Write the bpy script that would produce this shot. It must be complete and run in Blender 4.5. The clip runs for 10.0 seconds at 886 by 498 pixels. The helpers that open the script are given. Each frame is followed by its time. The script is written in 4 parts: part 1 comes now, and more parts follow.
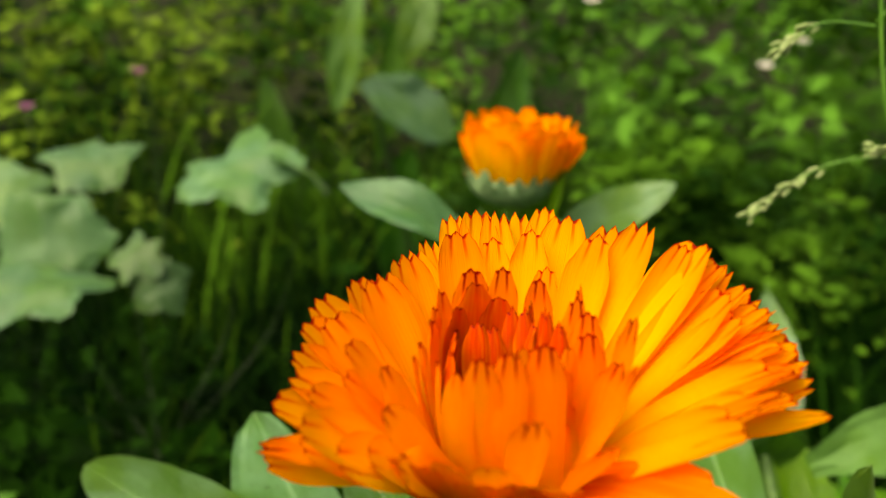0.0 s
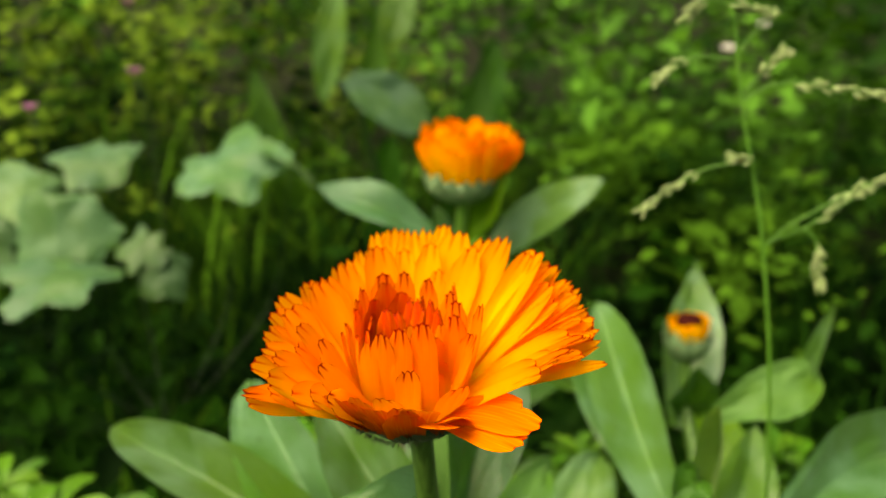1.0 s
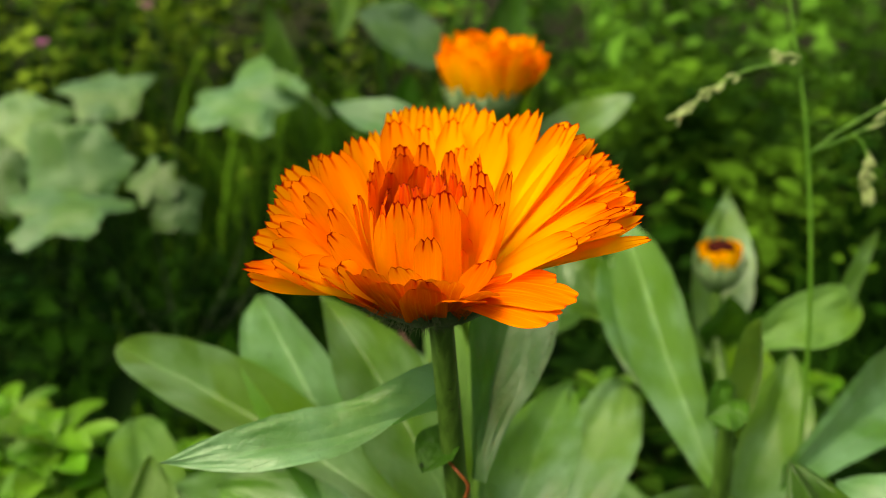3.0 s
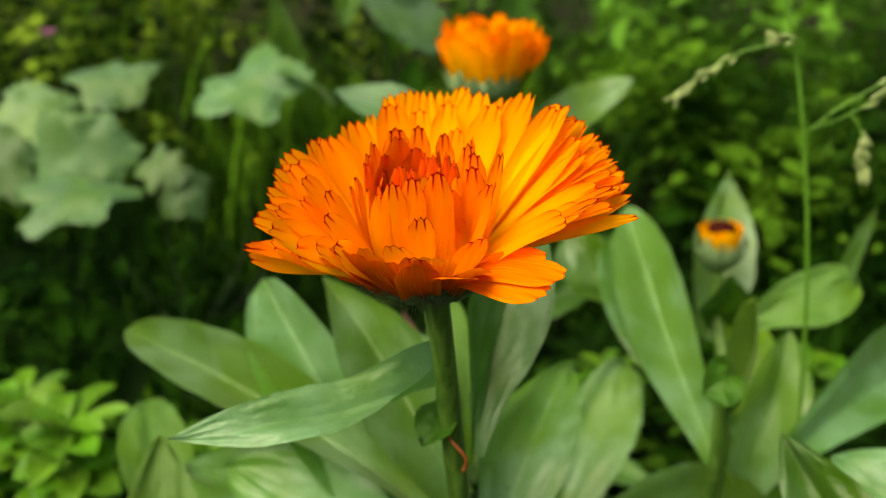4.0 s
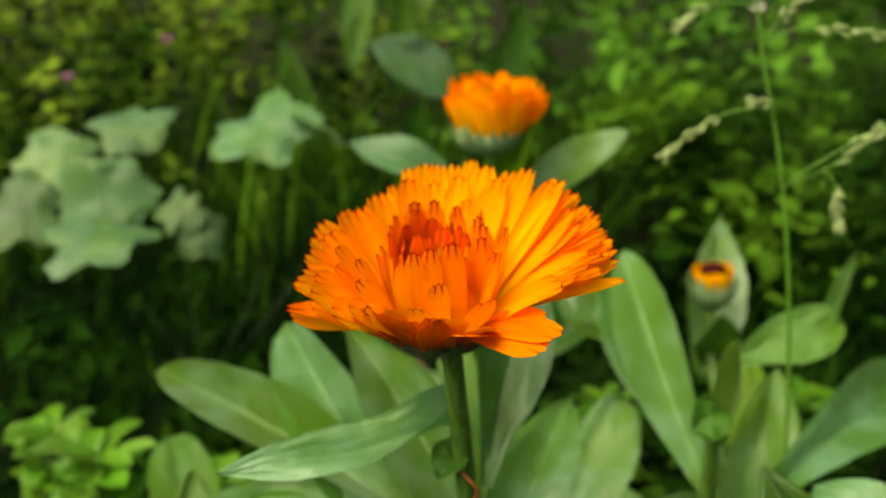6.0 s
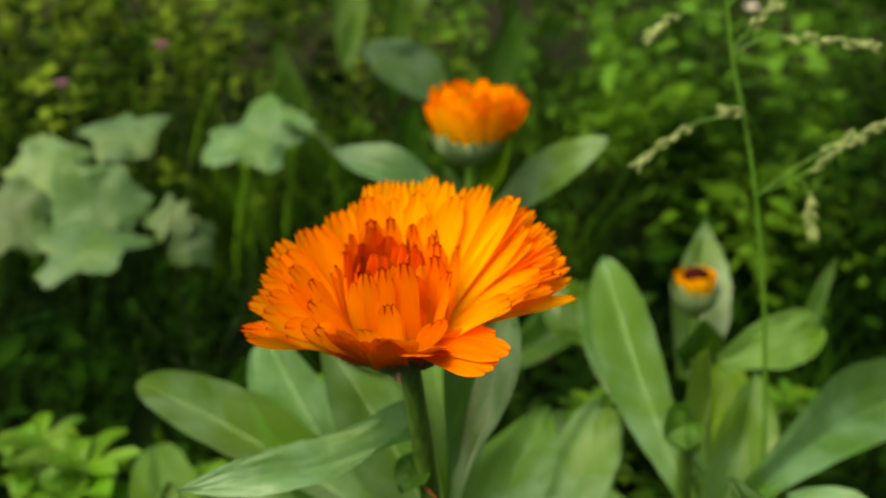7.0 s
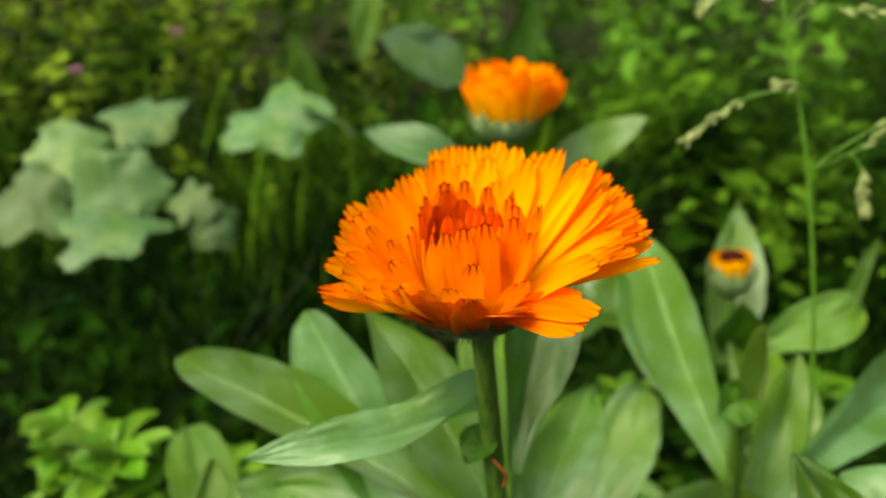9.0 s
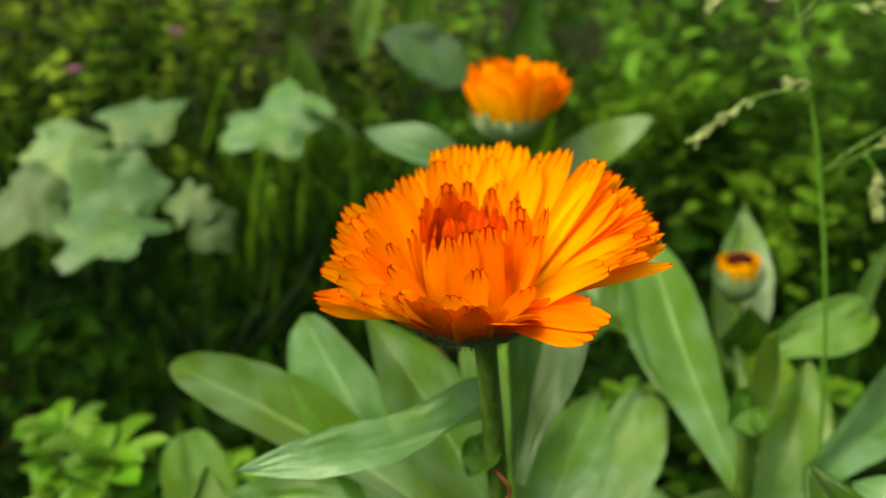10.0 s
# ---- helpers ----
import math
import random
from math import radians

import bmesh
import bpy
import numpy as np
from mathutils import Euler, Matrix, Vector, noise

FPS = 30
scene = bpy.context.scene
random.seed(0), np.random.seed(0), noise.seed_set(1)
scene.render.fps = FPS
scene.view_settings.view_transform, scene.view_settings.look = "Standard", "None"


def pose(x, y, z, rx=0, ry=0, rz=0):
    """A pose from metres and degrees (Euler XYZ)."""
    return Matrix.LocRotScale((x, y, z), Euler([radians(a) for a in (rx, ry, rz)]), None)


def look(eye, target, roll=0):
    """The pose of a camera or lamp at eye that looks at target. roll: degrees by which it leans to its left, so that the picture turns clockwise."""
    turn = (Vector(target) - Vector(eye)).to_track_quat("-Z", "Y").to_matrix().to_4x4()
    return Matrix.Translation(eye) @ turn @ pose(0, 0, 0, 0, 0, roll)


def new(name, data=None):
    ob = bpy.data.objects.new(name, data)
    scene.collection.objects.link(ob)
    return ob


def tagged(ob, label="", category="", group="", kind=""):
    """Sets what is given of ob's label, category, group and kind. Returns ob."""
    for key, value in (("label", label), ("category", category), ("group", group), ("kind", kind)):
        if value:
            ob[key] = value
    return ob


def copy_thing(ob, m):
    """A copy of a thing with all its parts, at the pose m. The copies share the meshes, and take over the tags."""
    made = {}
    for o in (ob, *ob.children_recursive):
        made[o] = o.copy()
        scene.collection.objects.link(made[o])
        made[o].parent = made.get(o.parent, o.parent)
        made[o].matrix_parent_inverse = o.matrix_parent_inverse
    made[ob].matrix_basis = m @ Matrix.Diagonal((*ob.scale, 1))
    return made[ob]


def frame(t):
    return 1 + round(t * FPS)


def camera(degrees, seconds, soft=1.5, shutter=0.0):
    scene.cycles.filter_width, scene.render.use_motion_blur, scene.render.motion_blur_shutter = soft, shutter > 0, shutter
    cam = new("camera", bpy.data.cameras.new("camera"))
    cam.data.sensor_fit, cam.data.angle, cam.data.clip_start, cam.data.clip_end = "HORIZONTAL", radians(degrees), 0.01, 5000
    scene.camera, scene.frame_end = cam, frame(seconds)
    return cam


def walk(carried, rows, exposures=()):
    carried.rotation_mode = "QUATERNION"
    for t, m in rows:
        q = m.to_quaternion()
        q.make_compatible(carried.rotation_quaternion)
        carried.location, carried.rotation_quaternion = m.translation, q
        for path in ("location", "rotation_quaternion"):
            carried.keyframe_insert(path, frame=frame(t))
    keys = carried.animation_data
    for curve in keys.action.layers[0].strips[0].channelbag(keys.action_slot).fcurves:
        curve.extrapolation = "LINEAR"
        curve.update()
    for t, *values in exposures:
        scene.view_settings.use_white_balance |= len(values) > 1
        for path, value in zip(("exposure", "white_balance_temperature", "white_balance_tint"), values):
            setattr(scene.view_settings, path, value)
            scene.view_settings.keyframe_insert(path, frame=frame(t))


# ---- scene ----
cam = camera(53.26, 10.0, 0.8)
PATH = [
    (0, (0.00389, -0.00129, 0.40236), (-0.00598, 0.18955, 0.34332), 1.09),
    (0.3, (0.00936, -0.01758, 0.41154), (0.00059, 0.17325, 0.35232), 1.30),
    (0.5, (0.01145, -0.03586, 0.42343), (0.00230, 0.15402, 0.36129), 0.45),
    (0.7, (0.01341, -0.04628, 0.42591), (0.00430, 0.14344, 0.36329), 0.07),
    (1, (0.02041, -0.04897, 0.42422), (0.01114, 0.14011, 0.35968), -0.36),
    (1.5, (0.02321, -0.05371, 0.42246), (0.01319, 0.13472, 0.35616), -0.73),
    (2, (0.01896, -0.04377, 0.41184), (0.00816, 0.14363, 0.34281), -1.16),
    (2.2, (0.01483, -0.04323, 0.40891), (0.00451, 0.14382, 0.33887), -0.86),
    (2.5, (0.01306, -0.04504, 0.40710), (0.00009, 0.14159, 0.33639), -0.45),
    (2.7, (0.01638, -0.03912, 0.40552), (0.00334, 0.14713, 0.33383), -0.35),
    (3.8, (0.02080, -0.04033, 0.40600), (0.00681, 0.14390, 0.32942), -0.79),
    (4, (0.02147, -0.04335, 0.40626), (0.00645, 0.14082, 0.32973), -1.14),
    (4.5, (0.02087, -0.04316, 0.40406), (0.00587, 0.13989, 0.32489), -1.00),
    (5, (0.02333, -0.05913, 0.41965), (0.00717, 0.12632, 0.34653), -1.16),
    (5.2, (0.02168, -0.05930, 0.41822), (0.00553, 0.12667, 0.34641), -1.19),
    (6.3, (0.02122, -0.06267, 0.42269), (0.00482, 0.12383, 0.35235), -1.78),
    (6.5, (0.02641, -0.06191, 0.42457), (0.00911, 0.12437, 0.35387), -1.91),
    (7, (0.03071, -0.06107, 0.42343), (0.01383, 0.12528, 0.35280), -2.11),
    (7.5, (0.03127, -0.05519, 0.41745), (0.01438, 0.13087, 0.34606), -2.11),
    (8, (0.02432, -0.05859, 0.41575), (0.00764, 0.12756, 0.34455), -2.14),
    (8.5, (0.01392, -0.06039, 0.41830), (-0.00339, 0.12554, 0.34669), -2.25),
    (9, (0.01624, -0.06104, 0.41685), (-0.00082, 0.12494, 0.34530), -1.91),
    (9.2, (0.01573, -0.05767, 0.41392), (-0.00098, 0.12803, 0.34157), -1.80),
    (9.5, (0.01472, -0.05732, 0.41388), (-0.00268, 0.12850, 0.34196), -1.91),
    (10, (0.01549, -0.05402, 0.41470), (-0.00182, 0.13202, 0.34338), -1.84),
]
EXPOSURES = [(0, 1.06, 8150, 7), (1.0, 1.14, 8150, 7), (2.5, 1.02, 8150, 7), (4.0, 1.00, 8050, 6), (4.5, 1.08, 7950, 5), (5.2, 0.94, 8050, 6), (6.5, 0.98, 8050, 6), (7.0, 0.78, 8300, 9), (7.5, 0.62, 9200, 11), (8.0, 0.60, 9200, 11), (8.5, 0.97, 8900, 12), (9.0, 1.12, 8050, 6), (9.5, 1.04, 8050, 6), (10.0, 1.02, 8050, 6)]
walk(cam, [(t, look(eye, target, roll)) for t, eye, target, roll in PATH], EXPOSURES)

cam.data.dof.use_dof = True
cam.data.dof.focus_distance = 0.127
cam.data.dof.aperture_fstop = 18.5

# ---- daylight: soft, high cloud ----
SUN_UP, SUN_TURN = radians(58), radians(-132)
world = bpy.data.worlds.new("sky")
scene.world = world
world.use_nodes = True
wn = world.node_tree.nodes
wl = world.node_tree.links
sky = wn.new("ShaderNodeTexSky")
sky.sky_type = "NISHITA"
sky.sun_disc = False
sky.sun_elevation, sky.sun_rotation = SUN_UP, SUN_TURN
sky.dust_density, sky.ozone_density = 6.0, 0.6
wl.new(sky.outputs[0], wn["Background"].inputs[0])
wn["Background"].inputs[1].default_value = 0.08
sun = new("sun", bpy.data.lights.new("sun", "SUN"))
sun.data.energy, sun.data.angle, sun.data.color = 3.1, radians(60), (1.0, 0.95, 0.86)
sun_dir = Vector((math.sin(SUN_TURN) * math.cos(SUN_UP), math.cos(SUN_TURN) * math.cos(SUN_UP), math.sin(SUN_UP)))
sun.matrix_world = look(sun_dir * 5, (0, 0, 0))


# ---- materials ----
class Nodes:
    """Small wrapper to wire a node material."""

    def __init__(self, name):
        self.mat = bpy.data.materials.new(name)
        self.mat.use_nodes = True
        self.tree = self.mat.node_tree
        self.bsdf = self.tree.nodes["Principled BSDF"]
        self.out = self.tree.nodes["Material Output"]

    def add(self, kind, **props):
        n = self.tree.nodes.new(kind)
        for k, v in props.items():
            setattr(n, k, v)
        return n

    def put(self, sock, value):
        if isinstance(value, bpy.types.NodeSocket):
            self.tree.links.new(value, sock)
        else:
            sock.default_value = value

    def maths(self, op, a, b=0.0, clamp=False):
        n = self.add("ShaderNodeMath", operation=op, use_clamp=clamp)
        self.put(n.inputs[0], a)
        self.put(n.inputs[1], b)
        return n.outputs[0]

    def mix(self, fac, a, b):
        n = self.add("ShaderNodeMix", data_type="RGBA")
        self.put(n.inputs[0], fac)
        self.put(n.inputs[6], a)
        self.put(n.inputs[7], b)
        return n.outputs[2]

    def ramp(self, fac, stops):
        n = self.add("ShaderNodeValToRGB")
        while len(n.color_ramp.elements) < len(stops):
            n.color_ramp.elements.new(0.5)
        for e, (p, c) in zip(n.color_ramp.elements, stops):
            e.position, e.color = p, (*c, 1)
        self.put(n.inputs[0], fac)
        return n.outputs[0]

    def span(self, fac, lo, hi):
        n = self.add("ShaderNodeMapRange", interpolation_type="SMOOTHSTEP")
        self.put(n.inputs[0], fac)
        n.inputs[1].default_value, n.inputs[2].default_value = lo, hi
        return n.outputs[0]

    def uv(self):
        n = self.add("ShaderNodeTexCoord")
        s = self.add("ShaderNodeSeparateXYZ")
        self.put(s.inputs[0], n.outputs["UV"])
        return n.outputs["UV"], s.outputs[0], s.outputs[1]

    def noise(self, vector, scale, detail=3.0, rough=0.55):
        n = self.add("ShaderNodeTexNoise")
        if vector is not None:
            self.put(n.inputs["Vector"], vector)
        n.inputs["Scale"].default_value, n.inputs["Detail"].default_value = scale, detail
        n.inputs["Roughness"].default_value = rough
        return n.outputs[0]

    def stretch(self, vector, sx, sy, sz=1.0):
        n = self.add("ShaderNodeMapping")
        self.put(n.inputs[0], vector)
        n.inputs["Scale"].default_value = (sx, sy, sz)
        return n.outputs[0]

    def bump(self, height, dist, strength=1.0):
        n = self.add("ShaderNodeBump")
        n.inputs["Strength"].default_value, n.inputs["Distance"].default_value = strength, dist
        self.put(n.inputs["Height"], height)
        self.put(self.bsdf.inputs["Normal"], n.outputs[0])
        return n.outputs[0]

    def finish(self, colour, rough, thin=0.0, thin_colour=None, spec=0.5, normal=None):
        self.put(self.bsdf.inputs["Base Color"], colour)
        self.put(self.bsdf.inputs["Roughness"], rough)
        self.bsdf.inputs["Specular IOR Level"].default_value = spec
        if thin:
            t = self.add("ShaderNodeBsdfTranslucent")
            self.put(t.inputs[0], colour if thin_colour is None else thin_colour)
            if normal is not None:
                self.put(t.inputs[1], normal)
            m = self.add("ShaderNodeMixShader")
            m.inputs[0].default_value = thin
            self.put(m.inputs[1], self.bsdf.outputs[0])
            self.put(m.inputs[2], t.outputs[0])
            self.put(self.out.inputs[0], m.outputs[0])
        return self.mat


def petal_material(name, stops, tip, tip_from, edge, thin):
    m = Nodes(name)
    uv, u, v = m.uv()
    rnd = m.add("ShaderNodeObjectInfo").outputs["Random"]
    shift = m.maths("MULTIPLY", m.maths("SUBTRACT", rnd, 0.5), 0.22)
    base = m.ramp(m.maths("ADD", v, shift, True), stops)
    streak = m.noise(m.stretch(uv, 16, 1.3), 1.0, 3)
    base = m.mix(m.maths("MULTIPLY", m.span(streak, 0.45, 0.8), 0.35), base, (0.99, 0.58, 0.005, 1))
    vein = m.noise(m.stretch(uv, 50, 1.6), 1.0, 2)
    base = m.mix(m.maths("MULTIPLY", m.span(vein, 0.55, 0.8), 0.16), base, (0.86, 0.20, 0.004, 1))
    rough_edge = m.maths("MULTIPLY", m.maths("SUBTRACT", m.noise(m.stretch(uv, 9, 9), 1.0, 3), 0.5), 0.09)
    run = m.maths("MULTIPLY", m.maths("SUBTRACT", m.noise(m.stretch(uv, 5, 0.35), 1.0, 2), 0.5), 0.12)
    # dark lines run down from the notches between the teeth and along both edges
    reach_down = m.maths("ADD", v, m.maths("MULTIPLY", m.maths("SUBTRACT", m.noise(m.stretch(uv, 7, 0.4), 1.0, 2), 0.5), 0.3))
    line = m.maths("MULTIPLY", m.span(m.maths("PINGPONG", m.maths("MULTIPLY", u, 3.0), 0.5), 0.2, 0.04), m.span(reach_down, 0.76, 0.97))
    at_tip = m.span(m.maths("ADD", m.maths("ADD", v, run), m.maths("MULTIPLY", rough_edge, 0.3)), tip_from, tip_from + 0.03)
    dark = m.maths("MAXIMUM", at_tip, m.maths("MULTIPLY", line, edge), True)
    rim = m.span(m.maths("ABSOLUTE", m.maths("SUBTRACT", u, 0.5)), 0.3, 0.49)
    base = m.mix(m.maths("MULTIPLY", rim, 0.36), base, (0.90, 0.25, 0.003, 1))
    tone = m.add("ShaderNodeHueSaturation")
    m.put(tone.inputs["Value"], m.maths("ADD", 0.92, m.maths("MULTIPLY", m.maths("FRACT", m.maths("MULTIPLY", rnd, 5.7)), 0.14)))
    m.put(tone.inputs["Color"], base)
    col = m.mix(m.maths("MULTIPLY", m.span(dark, 0.0, 0.5), 0.85), tone.outputs[0], (0.74, 0.05, 0.002, 1))
    col = m.mix(m.span(dark, 0.3, 0.95), col, (*tip, 1))
    nrm = m.bump(m.maths("ADD", vein, streak), 0.00016, 0.6)
    glow = m.mix(m.maths("MULTIPLY", m.maths("SUBTRACT", 1.0, dark), 0.45), col, (0.95, 0.34, 0.003, 1))
    return m.finish(col, 0.68, thin, glow, 0.06, nrm)


def leaf_material(name, dark, light, rib, rough=0.52, thin=0.24, spec=0.3, blotch=1.0):
    m = Nodes(name)
    uv, u, v = m.uv()
    where = m.add("ShaderNodeTexCoord").outputs["Object"]
    rnd = m.add("ShaderNodeObjectInfo").outputs["Random"]
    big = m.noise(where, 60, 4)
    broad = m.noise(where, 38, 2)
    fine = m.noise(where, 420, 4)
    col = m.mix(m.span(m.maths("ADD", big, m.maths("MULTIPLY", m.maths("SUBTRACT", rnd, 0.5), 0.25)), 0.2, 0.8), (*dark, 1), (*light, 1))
    # broad noise paints shaded olive patches beside pale sky sheen into the colour
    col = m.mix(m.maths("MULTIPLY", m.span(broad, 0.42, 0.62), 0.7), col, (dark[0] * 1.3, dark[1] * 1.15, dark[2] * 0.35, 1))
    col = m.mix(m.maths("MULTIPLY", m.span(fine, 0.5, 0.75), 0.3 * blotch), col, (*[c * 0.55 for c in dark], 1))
    speck = m.noise(where, 620, 1)
    col = m.mix(m.maths("MULTIPLY", m.span(speck, 0.73, 0.78), 0.8), col, (0.012, 0.02, 0.006, 1))
    spot = m.noise(where, 900, 2)
    col = m.mix(m.maths("MULTIPLY", m.span(spot, 0.62, 0.72), 0.12), col, (*rib, 1))
    m.bsdf.inputs["Sheen Weight"].default_value = 0.08
    m.bsdf.inputs["Sheen Roughness"].default_value = 0.4
    side = m.maths("ABSOLUTE", m.maths("SUBTRACT", u, 0.5))
    slant = m.maths("SUBTRACT", m.maths("MULTIPLY", v, 9.0), m.maths("MULTIPLY", side, 7.0))
    vein = m.span(m.maths("PINGPONG", m.maths("ADD", slant, m.maths("MULTIPLY", big, 0.8)), 0.5), 0.07, 0.0)
    mid = m.span(side, 0.024, 0.006)
    col = m.mix(m.maths("MULTIPLY", vein, 0.04), col, (*rib, 1))
    col = m.mix(m.maths("MULTIPLY", mid, 0.05), col, (*rib, 1))
    net = m.add("ShaderNodeTexVoronoi", feature="DISTANCE_TO_EDGE")
    m.put(net.inputs["Vector"], where)
    net.inputs["Scale"].default_value = 520
    cell = m.span(net.outputs["Distance"], 0.0, 0.12)
    col = m.mix(m.maths("MULTIPLY", m.maths("SUBTRACT", 1.0, cell), 0.035 * blotch), col, (*rib, 1))
    tone = m.add("ShaderNodeHueSaturation")
    m.put(tone.inputs["Value"], m.maths("ADD", 0.88, m.maths("MULTIPLY", rnd, 0.4)))
    m.put(tone.inputs["Hue"], m.maths("ADD", 0.488, m.maths("MULTIPLY", m.maths("FRACT", m.maths("MULTIPLY", rnd, 7.3)), 0.022)))
    tone.inputs["Saturation"].default_value = 1.05
    m.put(tone.inputs["Color"], col)
    col = tone.outputs[0]
    h = m.maths("SUBTRACT", m.maths("ADD", m.maths("MULTIPLY", fine, 0.5), m.maths("MULTIPLY", cell, 0.12)), m.maths("ADD", m.maths("MULTIPLY", mid, 0.3), m.maths("MULTIPLY", vein, 0.2)))
    nrm = m.bump(h, 0.0004, 0.7)
    warm = m.mix(0.5, col, (dark[0] * 2.2, light[1] * 1.5, 0.015, 1))
    return m.finish(col, rough, thin, warm, spec, nrm)


def foliage_material(name, dark, light, thin=0.3, rough=0.7, spec=0.03):
    m = Nodes(name)
    rnd = m.add("ShaderNodeNewGeometry").outputs["Random Per Island"]
    where = m.add("ShaderNodeTexCoord").outputs["Object"]
    # coarse noise paints shaded hollows and lit clumps into the leaf colour
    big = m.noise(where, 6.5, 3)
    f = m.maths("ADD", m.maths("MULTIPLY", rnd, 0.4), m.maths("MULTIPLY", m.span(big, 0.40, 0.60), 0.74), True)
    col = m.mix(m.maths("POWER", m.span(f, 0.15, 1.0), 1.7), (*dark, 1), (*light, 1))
    warm = m.mix(0.4, col, (light[0] * 1.3, light[1] * 1.3, 0.02, 1))
    return m.finish(col, rough, thin, warm, spec)


def stem_material(name, a, b):
    m = Nodes(name)
    where = m.add("ShaderNodeTexCoord").outputs["Object"]
    n = m.noise(m.stretch(where, 700, 700, 40), 1.0, 3)
    col = m.mix(m.span(n, 0.35, 0.7), (*a, 1), (*b, 1))
    speck = m.noise(where, 900, 1)
    col = m.mix(m.maths("MULTIPLY", m.span(speck, 0.70, 0.76), 0.8), col, (0.01, 0.014, 0.005, 1))
    m.bump(n, 0.0003, 0.6)
    return m.finish(col, 0.5, 0.0, None, 0.4)


def plain_material(name, a, b, scale, rough=0.6, thin=0.0, spec=0.35):
    m = Nodes(name)
    where = m.add("ShaderNodeTexCoord").outputs["Object"]
    n = m.noise(where, scale, 4)
    col = m.mix(m.span(n, 0.3, 0.7), (*a, 1), (*b, 1))
    nrm = m.bump(n, 0.2 / scale, 0.5)
    return m.finish(col, rough, thin, col, spec, nrm)


YELLOW, AMBER, ORANGE, DEEP = (0.99, 0.67, 0.008), (0.98, 0.51, 0.005), (0.96, 0.37, 0.003), (0.91, 0.225, 0.003)
petal_outer = petal_material("petal_outer", [(0.4, YELLOW), (0.72, AMBER), (1.0, ORANGE)], (0.40, 0.012, 0.004), 0.974, 0.42, 0.66)
petal_warm = petal_material("petal_warm", [(0.2, AMBER), (0.5, (0.97, 0.40, 0.004)), (0.85, (0.96, 0.33, 0.003)), (1.0, (0.95, 0.29, 0.003))], (0.38, 0.010, 0.004), 0.972, 0.5, 0.66)
petal_inner = petal_material("petal_inner", [(0.0, (0.98, 0.44, 0.004)), (0.35, (0.97, 0.36, 0.003)), (0.8, (0.95, 0.29, 0.003)), (1.0, (0.91, 0.17, 0.003))], (0.30, 0.003, 0.003), 0.962, 1.0, 0.66)
petal_flush = petal_material("petal_flush", [(0.05, ORANGE), (0.5, (0.94, 0.30, 0.003)), (0.8, (0.89, 0.20, 0.003)), (1.0, (0.82, 0.13, 0.003))], (0.36, 0.004, 0.004), 0.962, 0.7, 0.45)
# deep orange outer faces; the shade under the bloom is painted in towards the base
petal_back_shaded = petal_material("petal_back_shaded", [(0.0, (0.46, 0.035, 0.002)), (0.45, (0.64, 0.075, 0.002)), (0.8, (0.78, 0.135, 0.002)), (1.0, (0.82, 0.16, 0.002))], (0.40, 0.015, 0.004), 0.982, 0.3, 0.3)
petal_core = petal_material("petal_core", [(0.05, (0.32, 0.012, 0.002)), (0.5, (0.26, 0.008, 0.002)), (1.0, (0.34, 0.010, 0.002))], (0.16, 0.004, 0.003), 0.9, 0.8, 0.15)
petal_red = petal_material("petal_red", [(0.05, (0.22, 0.007, 0.002)), (0.45, (0.32, 0.012, 0.002)), (0.8, (0.46, 0.022, 0.002)), (1.0, (0.42, 0.018, 0.002))], (0.16, 0.003, 0.003), 0.965, 0.6, 0.15)
petal_ember = petal_material("petal_ember", [(0.0, (0.34, 0.014, 0.002)), (0.45, (0.54, 0.036, 0.002)), (0.8, (0.70, 0.066, 0.002)), (1.0, (0.64, 0.048, 0.002))], (0.26, 0.005, 0.003), 0.972, 0.5, 0.3)
petal_soft = petal_material("petal_soft", [(0.05, YELLOW), (0.5, AMBER), (0.8, ORANGE), (1.0, DEEP)], (0.5, 0.05, 0.004), 0.97, 0.1, 0.4)
petal_bud = petal_material("petal_bud", [(0.05, YELLOW), (0.6, (0.98, 0.55, 0.006)), (0.9, AMBER), (1.0, ORANGE)], (0.3, 0.03, 0.004), 0.97, 0.2, 0.45)
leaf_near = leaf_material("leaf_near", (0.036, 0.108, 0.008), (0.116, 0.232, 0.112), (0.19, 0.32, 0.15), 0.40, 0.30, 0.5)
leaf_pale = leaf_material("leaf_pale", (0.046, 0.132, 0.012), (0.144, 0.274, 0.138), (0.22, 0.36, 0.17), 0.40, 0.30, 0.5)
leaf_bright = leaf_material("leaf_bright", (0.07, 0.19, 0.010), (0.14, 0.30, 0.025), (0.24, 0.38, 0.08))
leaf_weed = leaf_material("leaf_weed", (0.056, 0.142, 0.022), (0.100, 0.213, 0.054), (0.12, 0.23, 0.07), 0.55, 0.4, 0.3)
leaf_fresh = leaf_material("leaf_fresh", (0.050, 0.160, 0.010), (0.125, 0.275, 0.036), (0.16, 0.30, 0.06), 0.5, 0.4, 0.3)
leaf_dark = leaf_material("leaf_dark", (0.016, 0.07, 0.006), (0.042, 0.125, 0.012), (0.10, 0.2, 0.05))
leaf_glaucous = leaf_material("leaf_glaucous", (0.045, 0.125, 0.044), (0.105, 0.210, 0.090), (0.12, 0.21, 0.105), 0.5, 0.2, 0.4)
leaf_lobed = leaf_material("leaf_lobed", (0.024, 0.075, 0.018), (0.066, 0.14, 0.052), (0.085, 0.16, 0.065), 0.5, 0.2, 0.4)
